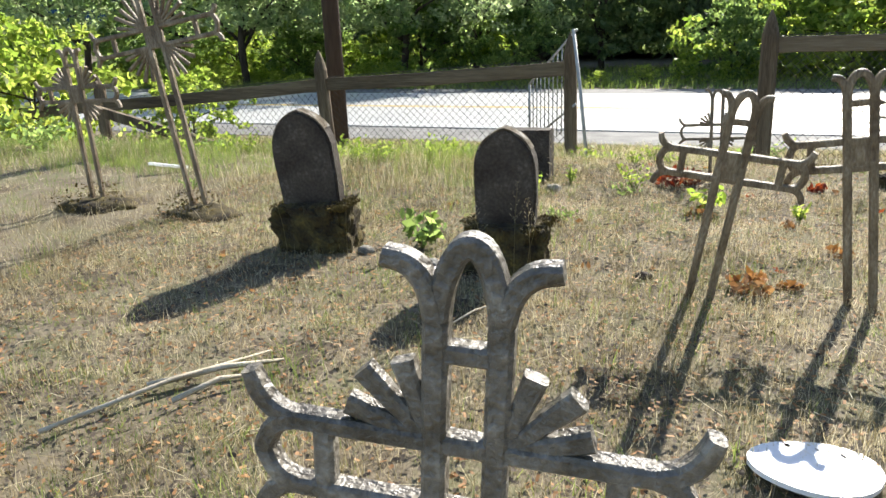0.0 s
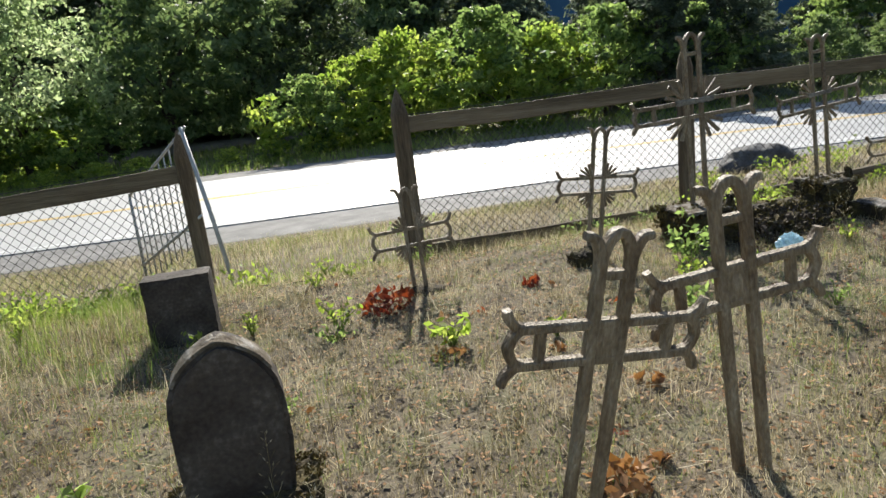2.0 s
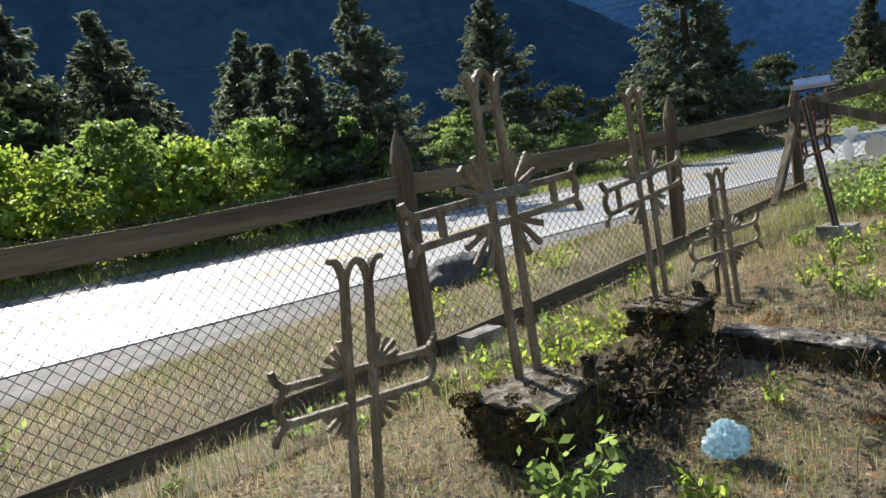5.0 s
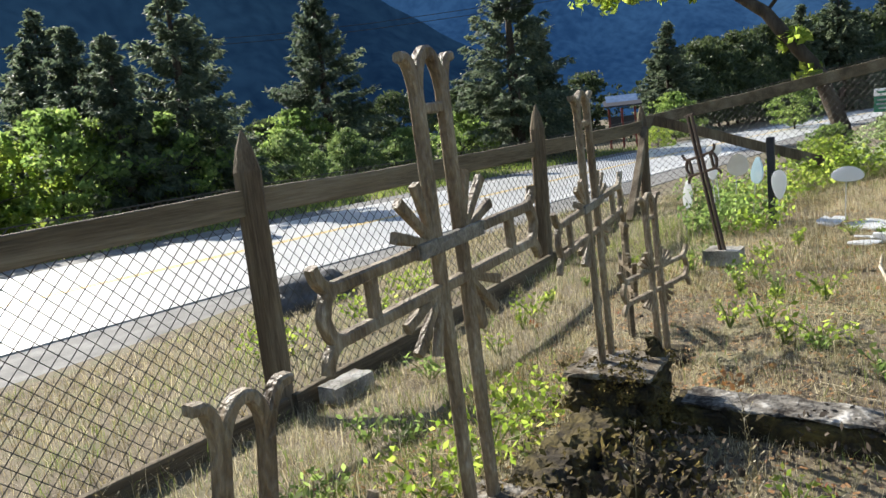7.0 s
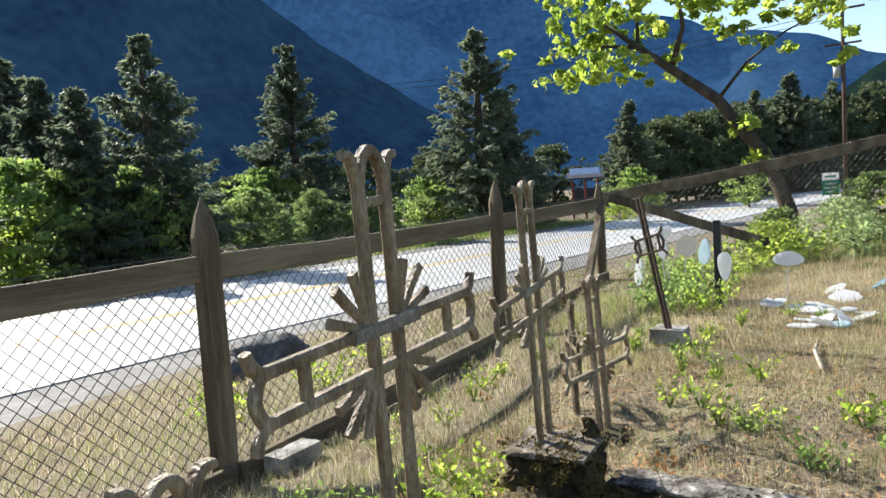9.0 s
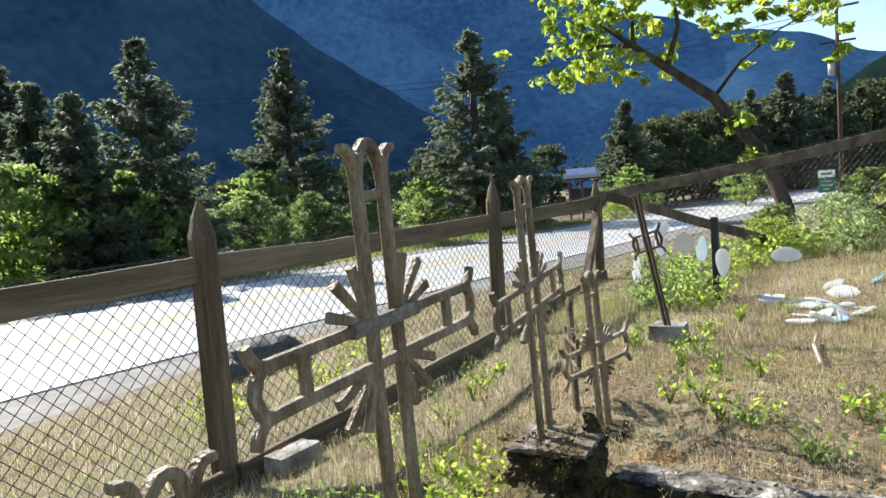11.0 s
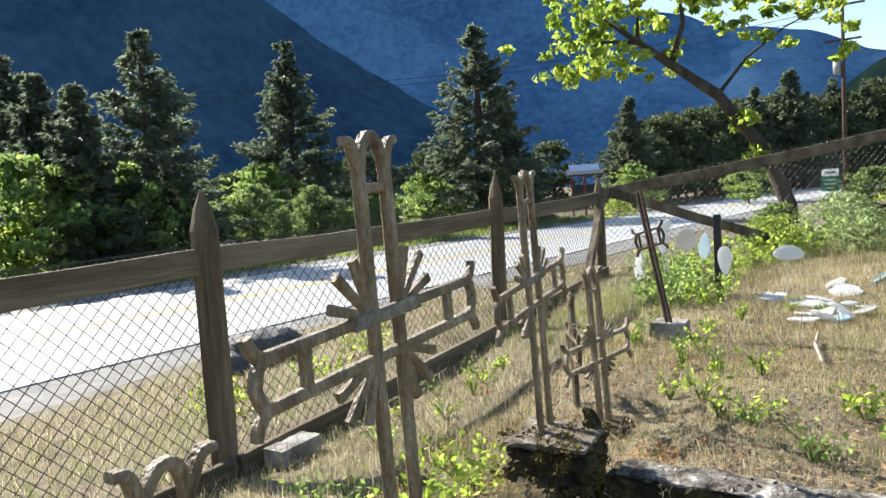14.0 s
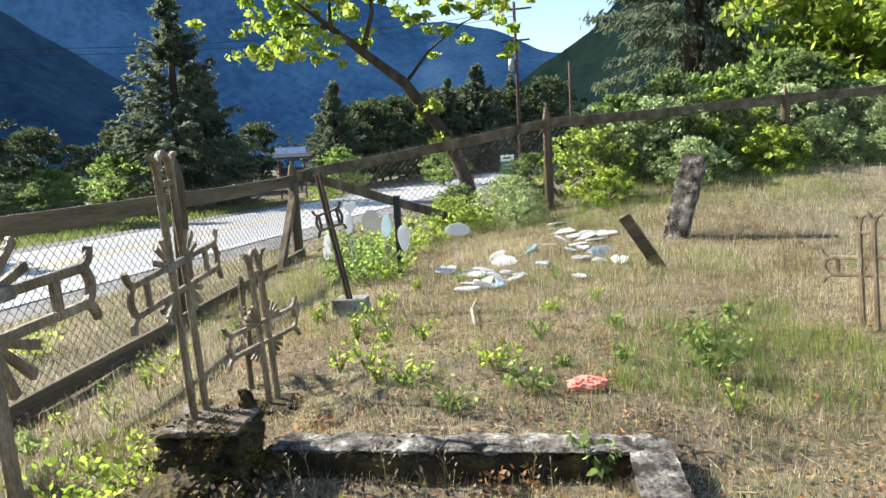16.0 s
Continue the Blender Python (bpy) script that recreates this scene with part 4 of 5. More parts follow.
# ---- the leaning tree outside the corner ----
lt = thing("leaning_tree", pose(17, 6.98, -0.5), "leaning broadleaf tree with a dark bare trunk and bright leaves", "tree")
bm = tube(bmesh.new(), [(0, 0, -0.3), (0, 0.05, 1.1), (0, 0.14, 2.2), (0, 0.5, 2.95), (0.1, 0.75, 3.4), (0.1, 1.65, 4.15), (0, 2.3, 4.7), (0, 3.0, 5.3)], [0.19, 0.16, 0.145, 0.135, 0.12, 0.095, 0.07, 0.035], 9)
tube(bm, [(0.1, 0.75, 3.4), (0.3, 0.2, 4.1), (0.4, -0.5, 4.6), (0.5, -1.2, 4.9)], [0.04, 0.028, 0.018, 0.008], 7)
tube(bm, [(0.1, 1.65, 4.15), (0.2, 1.4, 5.0), (0.3, 1.5, 5.8)], [0.07, 0.05, 0.02], 6)
tube(bm, [(0, 2.3, 4.7), (-0.2, 3.0, 4.8), (-0.3, 3.6, 4.6)], [0.05, 0.03, 0.012], 6)
tube(bm, [(0, 2.3, 4.7), (0.4, 2.4, 5.6), (0.5, 2.8, 6.3)], [0.05, 0.03, 0.012], 6)
for v in bm.verts:
    v.co.y += 0.62 * smooth01((v.co.z - 0.6) / 3.0)
part("trunk", bm, M_BARK, lt, smooth=True)
rng = np.random.default_rng(77)
cc, rr = [], []
for p, n, sp in (((0, 3.3, 5.2), 16, 0.75), ((0.3, 2.6, 5.9), 14, 0.8), ((0.3, 1.5, 5.7), 16, 0.9), ((0.4, -0.7, 5.0), 12, 0.8), ((0.3, 0.4, 5.2), 10, 0.8), ((-0.3, 3.6, 4.5), 7, 0.45), ((0.1, 2.0, 4.4), 6, 0.5), ((0.1, 0.3, 2.9), 3, 0.22), ((0, -0.1, 2.2), 3, 0.2)):
    for _ in range(int(n * 2.6)):
        cc.append(np.array(p) + rng.normal(size=3) * sp * [0.85, 1.05, 0.65] + [0, 0.62, 0])
        rr.append(rng.uniform(0.08, 0.24))
o = new("crown", arr_mesh("crown", leaf_cloud(rng, cc, rr, 22, 0.105), 4, M_LEAFY))
o.parent = lt

# ---- far mountains ----


def ridge(name, az0, az1, dist, prof, seed, label, material):
    """A mountain side as a sheet that rises from the valley to an uneven skyline. prof: (azimuth, elevation) in degrees, azimuth from +x towards +y."""
    bm = bmesh.new()
    na, nz = 120, 18
    rows = []
    for i in range(na + 1):
        az = az0 + (az1 - az0) * i / na
        el = np.interp(az, [p[0] for p in prof], [p[1] for p in prof])
        el += 0.35 * noise.noise(Vector((az * 0.35, seed, 0))) + 0.12 * noise.noise(Vector((az * 1.9, seed, 4)))
        col = []
        for j in range(nz + 1):
            t = j / nz
            d = dist * (0.55 + 0.45 * t) * (1 + 0.05 * noise.noise(Vector((az * 0.12, t * 4, seed))))
            zt = d * math.tan(radians(el)) * t ** 1.15
            zt += 0.05 * dist * t * (1 - t) * noise.noise(Vector((az * 0.3, t * 6, seed + 9)))
            a = radians(az)
            col.append(bm.verts.new((1.6 + d * math.cos(a), 5.4 + d * math.sin(a), -8 + zt)))
        rows.append(col)
    for r, s in zip(rows, rows[1:]):
        for j in range(nz):
            bm.faces.new((r[j], s[j], s[j + 1], r[j + 1]))
    bmesh.ops.recalc_face_normals(bm, faces=bm.faces)
    return tagged(part(name, bm, material, smooth=True), label, "mountain", kind="structure")


ridge("backdrop_mountain", 27, 170, 900, [(27, 4), (30, 6), (35, 9), (40, 12.3), (45, 16), (52, 21.5), (70, 28), (110, 27), (170, 24)], 3, "forested mountain side with dark blue haze painted in", M_NEARHILL)
ridge("backdrop_mountain", -9, 62, 1500, [(-9, 6.0), (-1, 7.6), (1, 8.3), (4.1, 9.9), (10.5, 11.2), (14, 12.5), (20, 14.5), (28, 17), (40, 21), (62, 26)], 8, "distant forested mountain across the valley, painted blue with haze", M_FARHILL)
ridge("backdrop_mountain", -60, 6.5, 700, [(-60, 20), (-20, 18), (-6, 12.6), (-2.9, 9.5), (0.0, 7.9), (3, 6.0), (6.5, 4.0)], 14, "dark forested hillside across the valley with faint haze painted in", M_SIDEHILL)

# ---- far roadside things ----


def utility_pole(x, y, base, top, arm_az, label, arms=True):
    p = thing("utility_pole", pose(x, y, base), label, "utility pole")
    shaft = part("pole", tube(bmesh.new(), [(0, 0, -0.5), (0, 0, (top - base) / 2), (0, 0, top - base)], [0.13, 0.12, 0.10], 10), M_POLE, p, smooth=True)
    if arms:
        h = top - base
        for dz, L in ((0.5, 1.2), (2.6, 1.0)):
            part("crossarm", boxm((0, 0, h - dz), (2 * L, 0.10, 0.12), 0.01, Matrix.Rotation(arm_az, 4, "Z")), M_POLE, shaft)
        part("transformer", tube(bmesh.new(), [(0.1, 0.35, h - 4.6), (0.1, 0.35, h - 3.8)], 0.22, 10), M_METAL, shaft, "grey transformer can", True)
    return p


utility_pole(52.4, 7.6, -1.2, 11.6, 1.5, "tall brown wooden utility pole with crossarms")
utility_pole(60.0, 3.8, -1.2, 8.2, 1.2, "slim weathered wooden utility pole", False)
lp = utility_pole(-4.27, 10.0, gz(-4.27, 10) - 0.02, 7.0, 0, "dark brown wooden utility pole outside the fence", False)
sg = thing("road_sign", pose(36.4, 7.5, -0.75, 0, 0, 95) @ Matrix.Diagonal((0.68, 0.68, 0.85, 1)), "green and white road sign on a post", "sign")
part("post", boxm((0, 0, 0.9), (0.09, 0.06, 2.0), 0.005), M_METAL, sg)
lower = part("panel", boxm((0, 0.05, 1.55), (0.95, 0.03, 0.75), 0.008), M_GREENP, sg, "green sign panel")
upper = part("panel", boxm((0, 0.05, 2.12), (0.95, 0.03, 0.36), 0.008), M_WHITE, sg, "white sign panel")
for k, wd in ((0, 0.6), (1, 0.7), (2, 0.45)):
    part("text_bar", boxm((0, 0.085, 1.75 - 0.2 * k), (wd, 0.012, 0.08)), M_WHITE, lower)
part("text_bar", boxm((0, 0.085, 2.12), (0.6, 0.012, 0.1)), M_GREENP, upper)
ks = thing("kiosk", pose(51.3, 24.2, -1.0, 0, 0, 115) @ Matrix.Diagonal((0.95, 0.95, 1.05, 1)), "small red information kiosk with a solar roof panel", "kiosk")
for sx in (-0.95, 0, 0.95):
    part("post", boxm((sx, 0, 1.3), (0.16, 0.16, 2.7), 0.01), M_RED, ks)
part("board", boxm((-0.48, 0.0, 1.45), (0.78, 0.08, 1.3), 0.01), M_DARK, ks, "dark notice board")
part("board", boxm((0.48, 0.0, 1.45), (0.78, 0.08, 1.3), 0.01), M_DARK, ks, "dark notice board")
ks_roof = part("roof", boxm((0, 0, 2.85), (2.7, 1.7, 0.10), 0.01, Matrix.Translation((0, 0, 0.2)) @ Matrix.Rotation(radians(-14), 4, "X")), M_DARK, ks)
part("solar_panel", boxm((0, 0, 0), (2.3, 1.5, 0.05), 0.005, Matrix.Translation((0, 0.35, 3.12)) @ Matrix.Rotation(radians(-30), 4, "X")), M_SOLAR, ks_roof, "dark blue solar panel")
sh = thing("shed", pose(51.3, -1.2, -1.0, 0, 0, 96), "low red-brown shed with a white signboard behind the thicket", "shed")
part("wall", boxm((0, 0, 1.4), (6.0, 3.5, 2.8), 0.02), M_RED, sh, "red-brown boarded wall")
part("roof", boxm((0, 0.1, 3.05), (6.6, 4.2, 0.14), 0.02, Matrix.Rotation(radians(-4), 4, "X")), M_DARK, sh, "dark shallow roof")
part("signboard", boxm((-0.4, 1.82, 3.3), (2.6, 0.06, 0.75), 0.01), M_SHEET, sh, "white signboard")
for x, y in ((34.2, 9.0), (37.5, 7.0)):
    tagged(part("marker_post", tube(bmesh.new(), [(x, y, -1.2), (x, y, 0.4)], 0.09, 8), M_RED, smooth=True), "short red marker post beside the road", "post")


# ---- white keepsakes by the far graves ----
def disc_thing(name, pts, th, material, m, label, category="keepsake"):
    """A flat cut-out with rounded rim."""
    bm = bmesh.new()
    f = bm.faces.new([bm.verts.new((x, -th / 2, z)) for x, z in pts])
    g = bmesh.ops.extrude_face_region(bm, geom=[f])
    bmesh.ops.translate(bm, verts=[v for v in g["geom"] if isinstance(v, bmesh.types.BMVert)], vec=(0, th, 0))
    bmesh.ops.recalc_face_normals(bm, faces=bm.faces)
    ob = tagged(part(name, bm, material), label, category, "white plastic keepsakes")
    ob.matrix_world = m
    return ob


def oval(a, b, pinch=0.0, n=24):
    return [(a * math.cos(k * math.tau / n) * (1 - pinch * math.sin(k * math.tau / n)), b * math.sin(k * math.tau / n)) for k in range(n)]


def heart(a):
    return [(a * 0.062 * 16 * math.sin(t) ** 3, a * 0.062 * (13 * math.cos(t) - 5 * math.cos(2 * t) - 2 * math.cos(3 * t) - math.cos(4 * t))) for t in (k * math.tau / 28 for k in range(28))]


for x, y, z, shape, mt, rot, lab in ((9.2, 7.44, 0.78, heart(0.10), M_WHITE, 75, "small white heart-shaped keepsake on a stake"), (9.2, 7.47, 0.60, oval(0.07, 0.13), M_WHITE, 70, "white oval keepsake on a stake"),
                                     (9.1, 7.70, 0.36, oval(0.07, 0.17, 0.3), M_WHITE, 60, "white petal-shaped plastic keepsake leaning in weeds"), (9.3, 7.24, 0.62, oval(0.13, 0.13, 0.2), M_CREAM, 80, "cream round keepsake on a stake"),
                                     (9.2, 7.04, 0.56, oval(0.08, 0.155, 0.3), M_BLUE, 60, "pale blue petal-shaped keepsake on a stake"), (9.0, 6.81, 0.43, oval(0.08, 0.165, -0.3), M_WHITE, 75, "white shield-shaped keepsake on a stake"),
                                     (9.2, 6.26, 0.48, oval(0.16, 0.085, 0.2), M_WHITE, 85, "white heart-like keepsake on a stake")):
    ob = disc_thing("keepsake", shape, 0.02, mt, lean_pose((x, y, z), (x + 0.1, y + 0.1 * math.sin(x * 40 + y * 9), z + 1), rot), lab)
    g = gz(x, y)
    ob.scale = (0.85, 0.85, 0.85)
    part("stake", tube(bmesh.new(), [(0.012, 0, g - z - 0.03), (0.012, 0, 0)], 0.006, 6), M_METAL, ob)
dp = tagged(part("dark_stake", boxm((9.25, 6.92, 0.40), (0.07, 0.07, 0.95), 0.008), M_DARK), "short dark square stake among keepsakes", "stake")
rk = random.Random(9)
for x, y in ((9.14, 6.4), (8.9, 5.94), (8.31, 5.91), (8.64, 5.64), (9.41, 5.37), (12.0, 5.21), (10.87, 4.97), (9.59, 4.94), (10.58, 4.73), (9.39, 4.76), (9.3, 4.56), (8.61, 5.0), (9.97, 5.91), (8.42, 6.01), (11.3, 5.1), (10.24, 5.52), (9.0, 6.1), (10.7, 5.15), (9.75, 4.75),
             (8.75, 5.85), (9.1, 5.75), (8.2, 6.05), (8.35, 5.8), (10.1, 5.05), (10.4, 4.95), (9.9, 4.7), (10.75, 4.85), (9.2, 6.0), (8.95, 5.6), (9.6, 5.8), (10.5, 5.3), (8.55, 5.9), (11.0, 4.8), (10.2, 4.9), (10.9, 4.6), (8.5, 5.75)):
    a = rk.uniform(0.08, 0.18)
    tilt = rk.choice((8, 12, 20, 30, 45))
    m = Matrix.Translation((x, y, gz(x, y) + 0.035)) @ Matrix.Rotation(rk.uniform(0, 6), 4, "Z") @ Matrix.Rotation(radians(90 - tilt), 4, "X")
    out = rk.choice((oval(a, a * 0.55, 0.2), heart(a), oval(a, a * 0.4, -0.3), oval(a * 0.8, a * 0.7)))
    out = [(px * (1 + 0.35 * noise.noise(Vector((px * 22 + x * 9, pz * 22, y)))), pz * (1 + 0.35 * noise.noise(Vector((px * 19, pz * 19 + x * 7, y + 4))))) for px, pz in out]
    disc_thing("plastic_piece", out, 0.012, rk.choice((M_WHITE, M_WHITE, M_WHITE, M_BLUE)), m, "white plastic flower piece lying in dry grass")
disc_thing("white_plate", oval(0.17, 0.14, 0.15), 0.014, M_SHEET, pose(1.20, 2.44, gz(1.2, 2.44) + 0.03, 86, 3, 20), "white plastic heart-like plate lying in the grass")
disc_thing("board_scrap", [(-0.03, -0.17), (0.03, -0.17), (0.035, 0.17), (-0.03, 0.17)], 0.02, M_WHITE, Matrix.Translation((-3.8, 5.8, gz(-3.8, 5.8) + 0.07)) @ Matrix.Rotation(radians(-60), 4, "Z") @ Matrix.Rotation(radians(80), 4, "X"), "pale board lying in the grass", "board")


def crumple(c, s, seed, material, label, category):
    bm = bmesh.new()
    bmesh.ops.create_icosphere(bm, subdivisions=4, radius=1)
    for v in bm.verts:
        n = v.co.normalized()
        k = 1 + 0.45 * abs(noise.noise(n * 2.3 + Vector((seed, 0, 0)))) + 0.25 * noise.noise(n * 6)
        v.co = Vector((n.x * s[0], n.y * s[1], max(n.z, -0.3) * s[2])) * k + Vector(c)
    return tagged(part(category.replace(" ", "_"), bm, material), label, category)


crumple((3.32, 5.85, 0.04), (0.075, 0.06, 0.07), 4, M_BLUE, "crumpled pale blue plastic bag in the grass", "plastic bag")
crumple((5.10, 5.07, 0.11), (0.065, 0.085, 0.035), 7, M_CORAL, "faded coral cloth flower lying on the ground", "cloth flower")
for x, y, s, sd in ((-0.41, 3.8, 0.07, 1), (-0.88, 3.98, 0.04, 2), (-0.62, 3.95, 0.05, 3), (-0.2, 5.8, 0.05, 5), (0.63, 3.9, 0.035, 6)):
    tagged(part("stone", boulder((x, y, gz(x, y) + s * 0.3), s, sd), M_CONC if sd != 6 else M_BARK, smooth=True), "small pale stone beside a headstone" if sd != 6 else "small dark wooden stub in dry grass", "stone")

# ---- grass, straw and weeds ----
grng = np.random.default_rng(3)


def patch(x, y, f=1.0, p=0.0):
    return 0.5 + 0.25 * (np.sin(x * 1.7 * f + 1.3 * np.sin(y * 1.1 * f + p) + p) + np.sin(y * 2.1 * f + 1.7 * np.sin(x * 0.9 * f) + 2 * p))


def blades(n, box4, hlo, hhi, width, material, name, label, lean=0.6, keep=None, clump=0.0, short=False):
    """One mesh of bent grass blades: three-cornered pieces, two to a blade."""
    x = grng.uniform(box4[0], box4[1], n)
    y = grng.uniform(box4[2], box4[3], n)
    if clump:
        k = max(1, n // 14)
        cx, cy = grng.uniform(box4[0], box4[1], k), grng.uniform(box4[2], box4[3], k)
        idx = grng.integers(0, k, n)
        x, y = cx[idx] + grng.normal(size=n) * clump, cy[idx] + grng.normal(size=n) * clump
    ok = (y < road_y(0)[0] - 2.2 - 0.05 * x)
    if keep is not None:
        ok &= keep(x, y)
    x, y = x[ok], y[ok]
    n = len(x)
    z = np.array([gz(a, b) for a, b in zip(x, y)]) - 0.004
    h = grng.uniform(hlo, hhi, n) * grng.uniform(0.5, 1.0, n)
    az = grng.uniform(0, math.tau, n)
    le = np.abs(grng.normal(size=n)) * lean
    d = np.c_[np.cos(az) * np.sin(le), np.sin(az) * np.sin(le), np.abs(np.cos(le)) + 0.05]
    p0 = np.c_[x, y, z]
    if short:
        wz = grng.uniform(0, math.tau, n)
        wv = np.c_[np.cos(wz), np.sin(wz), np.zeros(n)] * (width * grng.uniform(0.6, 1.4, n))[:, None]
        return tagged(new(name, arr_mesh(name, np.stack([p0 - wv, p0 + wv, p0 + d * h[:, None]], 1).reshape(-1, 3), 3, material)), label, "grass", kind="stuff")
    p1 = p0 + d * (h * 0.6)[:, None]
    d2 = d + np.c_[np.cos(az), np.sin(az), -np.full(n, 0.6)] * 0.45
    p2 = p1 + d2 * (h * 0.4)[:, None]
    wz = grng.uniform(0, math.tau, n)
    wv = np.c_[np.cos(wz), np.sin(wz), np.zeros(n)] * (width * grng.uniform(0.6, 1.3, n))[:, None]
    v = np.stack([p0 - wv, p0 + wv, p1 + wv * 0.5, p2, p1 - wv * 0.5], 1).reshape(-1, 3)
    return tagged(new(name, arr_mesh(name, v, 5, material, (0, 1, 2, 0, 2, 4, 4, 2, 3))), label, "grass", kind="stuff")


AREA = (-8, 14, 0.4, 9.0)
def mixed(x, y, p=0.0):
    """Patchiness at three scales, about 0 to 1."""
    return 0.45 * patch(x, y, 0.9, p) + 0.33 * patch(x, y, 2.9, p + 1) + 0.22 * patch(x, y, 8.3, p + 2)


NEAR = (-2.8, 6.8, 1.0, 7.6)
SHORT = "short dry straw-coloured grass over the graves"
blades(170000, AREA, 0.02, 0.085, 0.0014, M_GRASS, "dry_grass", SHORT, 1.0, lambda x, y: mixed(x, y) > 0.38, 0, True)
blades(230000, AREA, 0.03, 0.10, 0.0013, M_GRASS, "dry_grass", SHORT, 0.9, lambda x, y: mixed(x, y, 0.4) > 0.34, 0.035, True)
blades(330000, NEAR, 0.02, 0.07, 0.0010, M_GRASS, "dry_grass", SHORT, 1.0, lambda x, y: mixed(x, y, 0.7) > 0.42, 0, True)
blades(240000, NEAR, 0.03, 0.10, 0.0010, M_GRASS, "dry_grass", SHORT, 0.8, lambda x, y: mixed(x, y, 1.9) > 0.40, 0.03, True)
blades(200000, NEAR, 0.015, 0.055, 0.0013, M_GREEN, "moss_grass", "low olive green grass between the straw", 0.9, lambda x, y: mixed(x, y, 3.1) > 0.50, 0.04, True)
blades(130000, (6.4, 13, 2.5, 7.6), 0.03, 0.10, 0.0016, M_GRASS, "dry_grass", "dry straw-coloured grass over the far graves", 0.8, lambda x, y: mixed(x, y, 1.2) > 0.36, 0.05, True)
blades(30000, AREA, 0.08, 0.26, 0.0012, M_GRASS, "tall_dry_grass", "tall dry grass stalks in loose tufts", 0.45, lambda x, y: patch(x, y, 0.9) > 0.55, 0.08)
blades(5000, (4.9, 7.2, 3.4, 5.0), 0.08, 0.28, 0.0018, M_GREEN, "green_grass", "tall green grass tufts in the dry grass", 0.3, lambda x, y: mixed(x, y, 1.0) > 0.5, 0.05)
blades(34000, (-10, -0.6, 5.6, 9.3), 0.08, 0.30, 0.0018, M_GREEN, "green_grass", "tall green grass behind the headstones", 0.4, lambda x, y: mixed(x, y, 1.4) > 0.58 - 0.11 * (y - 5.6) - 0.03 * (-x - 0.6), 0.06)
blades(22000, (-10, -0.6, 5.4, 9.3), 0.10, 0.34, 0.0015, M_GRASS, "tall_dry_grass", "tall dry grass behind the headstones", 0.4, lambda x, y: mixed(x, y, 2.4) > 0.5, 0.08)
blades(13000, (9.5, 18, -4, 4.5), 0.06, 0.24, 0.0022, M_GRASS, "tall_dry_grass", "tall dry grass up to the side fence", 0.4, None, 0.10)
blades(5000, (7, 14, 2, 8), 0.12, 0.32, 0.002, M_GRASS, "tall_dry_grass", "tall dry grass by the far graves", 0.35, None, 0.12)
blades(60000, AREA, 0.04, 0.18, 0.0014, M_GREEN, "green_grass", "green grass tufts among the straw", 0.45, lambda x, y: mixed(x, y, 2.0) > 0.52, 0.05)
blades(110000, (-12, 16, 7.2, 14.5), 0.06, 0.22, 0.0022, M_GRASS, "verge_grass", "dry grass on the bank beside the road", 0.5)
blades(60000, (-12, 16, 7.0, 14.5), 0.06, 0.22, 0.0022, M_GREEN, "green_grass", "green grass on the bank beside the road", 0.5, lambda x, y: mixed(x, y, 1.0) + 0.12 * (x < 2) > 0.56)
blades(16000, (8.5, 15.5, 1.0, 8.5), 0.10, 0.34, 0.0024, M_GREEN, "green_grass", "tall green grass by the side fence", 0.4, lambda x, y: (patch(x, y, 0.8, 3.0) > 0.55) | (x > 12), 0.12)


def litter(n, box4, material, name, label, size):
    x, y = grng.uniform(box4[0], box4[1], n), grng.uniform(box4[2], box4[3], n)
    z = np.array([gz(a, b) for a, b in zip(x, y)]) + grng.uniform(0.004, 0.03, n)
    az = grng.uniform(0, math.tau, n)
    L = size * grng.uniform(0.4, 1.5, n)
    d = np.c_[np.cos(az), np.sin(az), grng.normal(size=n) * 0.15] * L[:, None]
    w = np.c_[-np.sin(az), np.cos(az), grng.normal(size=n) * 0.3] * (0.0011 if size > 0.02 else size * 0.5)
    p = np.c_[x, y, z]
    v = np.stack([p - d - w, p - d + w, p + d + w, p + d - w], 1).reshape(-1, 3)
    return tagged(new(name, arr_mesh(name, v, 4, material)), label, "straw", kind="stuff")


def far_verge():
    n = 46000
    x = grng.uniform(-45, 48, n)
    near = 16.0 - 0.05 * x - 0.0006 * x * np.abs(x)
    y = near + (8.4 - 0.02 * x) * 1.22 + grng.uniform(0, 1, n) ** 1.3 * 12
    h = grng.uniform(0.10, 0.42, n)
    az = grng.uniform(0, math.tau, n)
    p = np.c_[x, y, np.full(n, -1.06)]
    tip = p + np.c_[np.cos(az) * 0.12, np.sin(az) * 0.12, h]
    w = np.c_[-np.sin(az), np.cos(az), np.zeros(n)] * 0.016
    v = np.stack([p - w, p + w, tip], 1).reshape(-1, 3)
    return tagged(new("far_verge_grass", arr_mesh("far_verge_grass", v, 3, M_GREEN)), "green verge grass beyond the road", "grass", kind="stuff")


far_verge()
litter(30000, AREA, M_GRASS, "straw", "loose dry straw lying on the ground", 0.045)
litter(9000, (6.0, 12, 2.5, 7.6), M_DRYLEAF, "leaf_litter", "small brown leaf scraps on the ground", 0.010)
litter(26000, NEAR, M_DRYLEAF, "leaf_litter", "small brown leaf scraps on the ground", 0.009)
litter(26000, NEAR, M_BARK, "leaf_litter", "small dark scraps of bark and earth on the ground", 0.010)


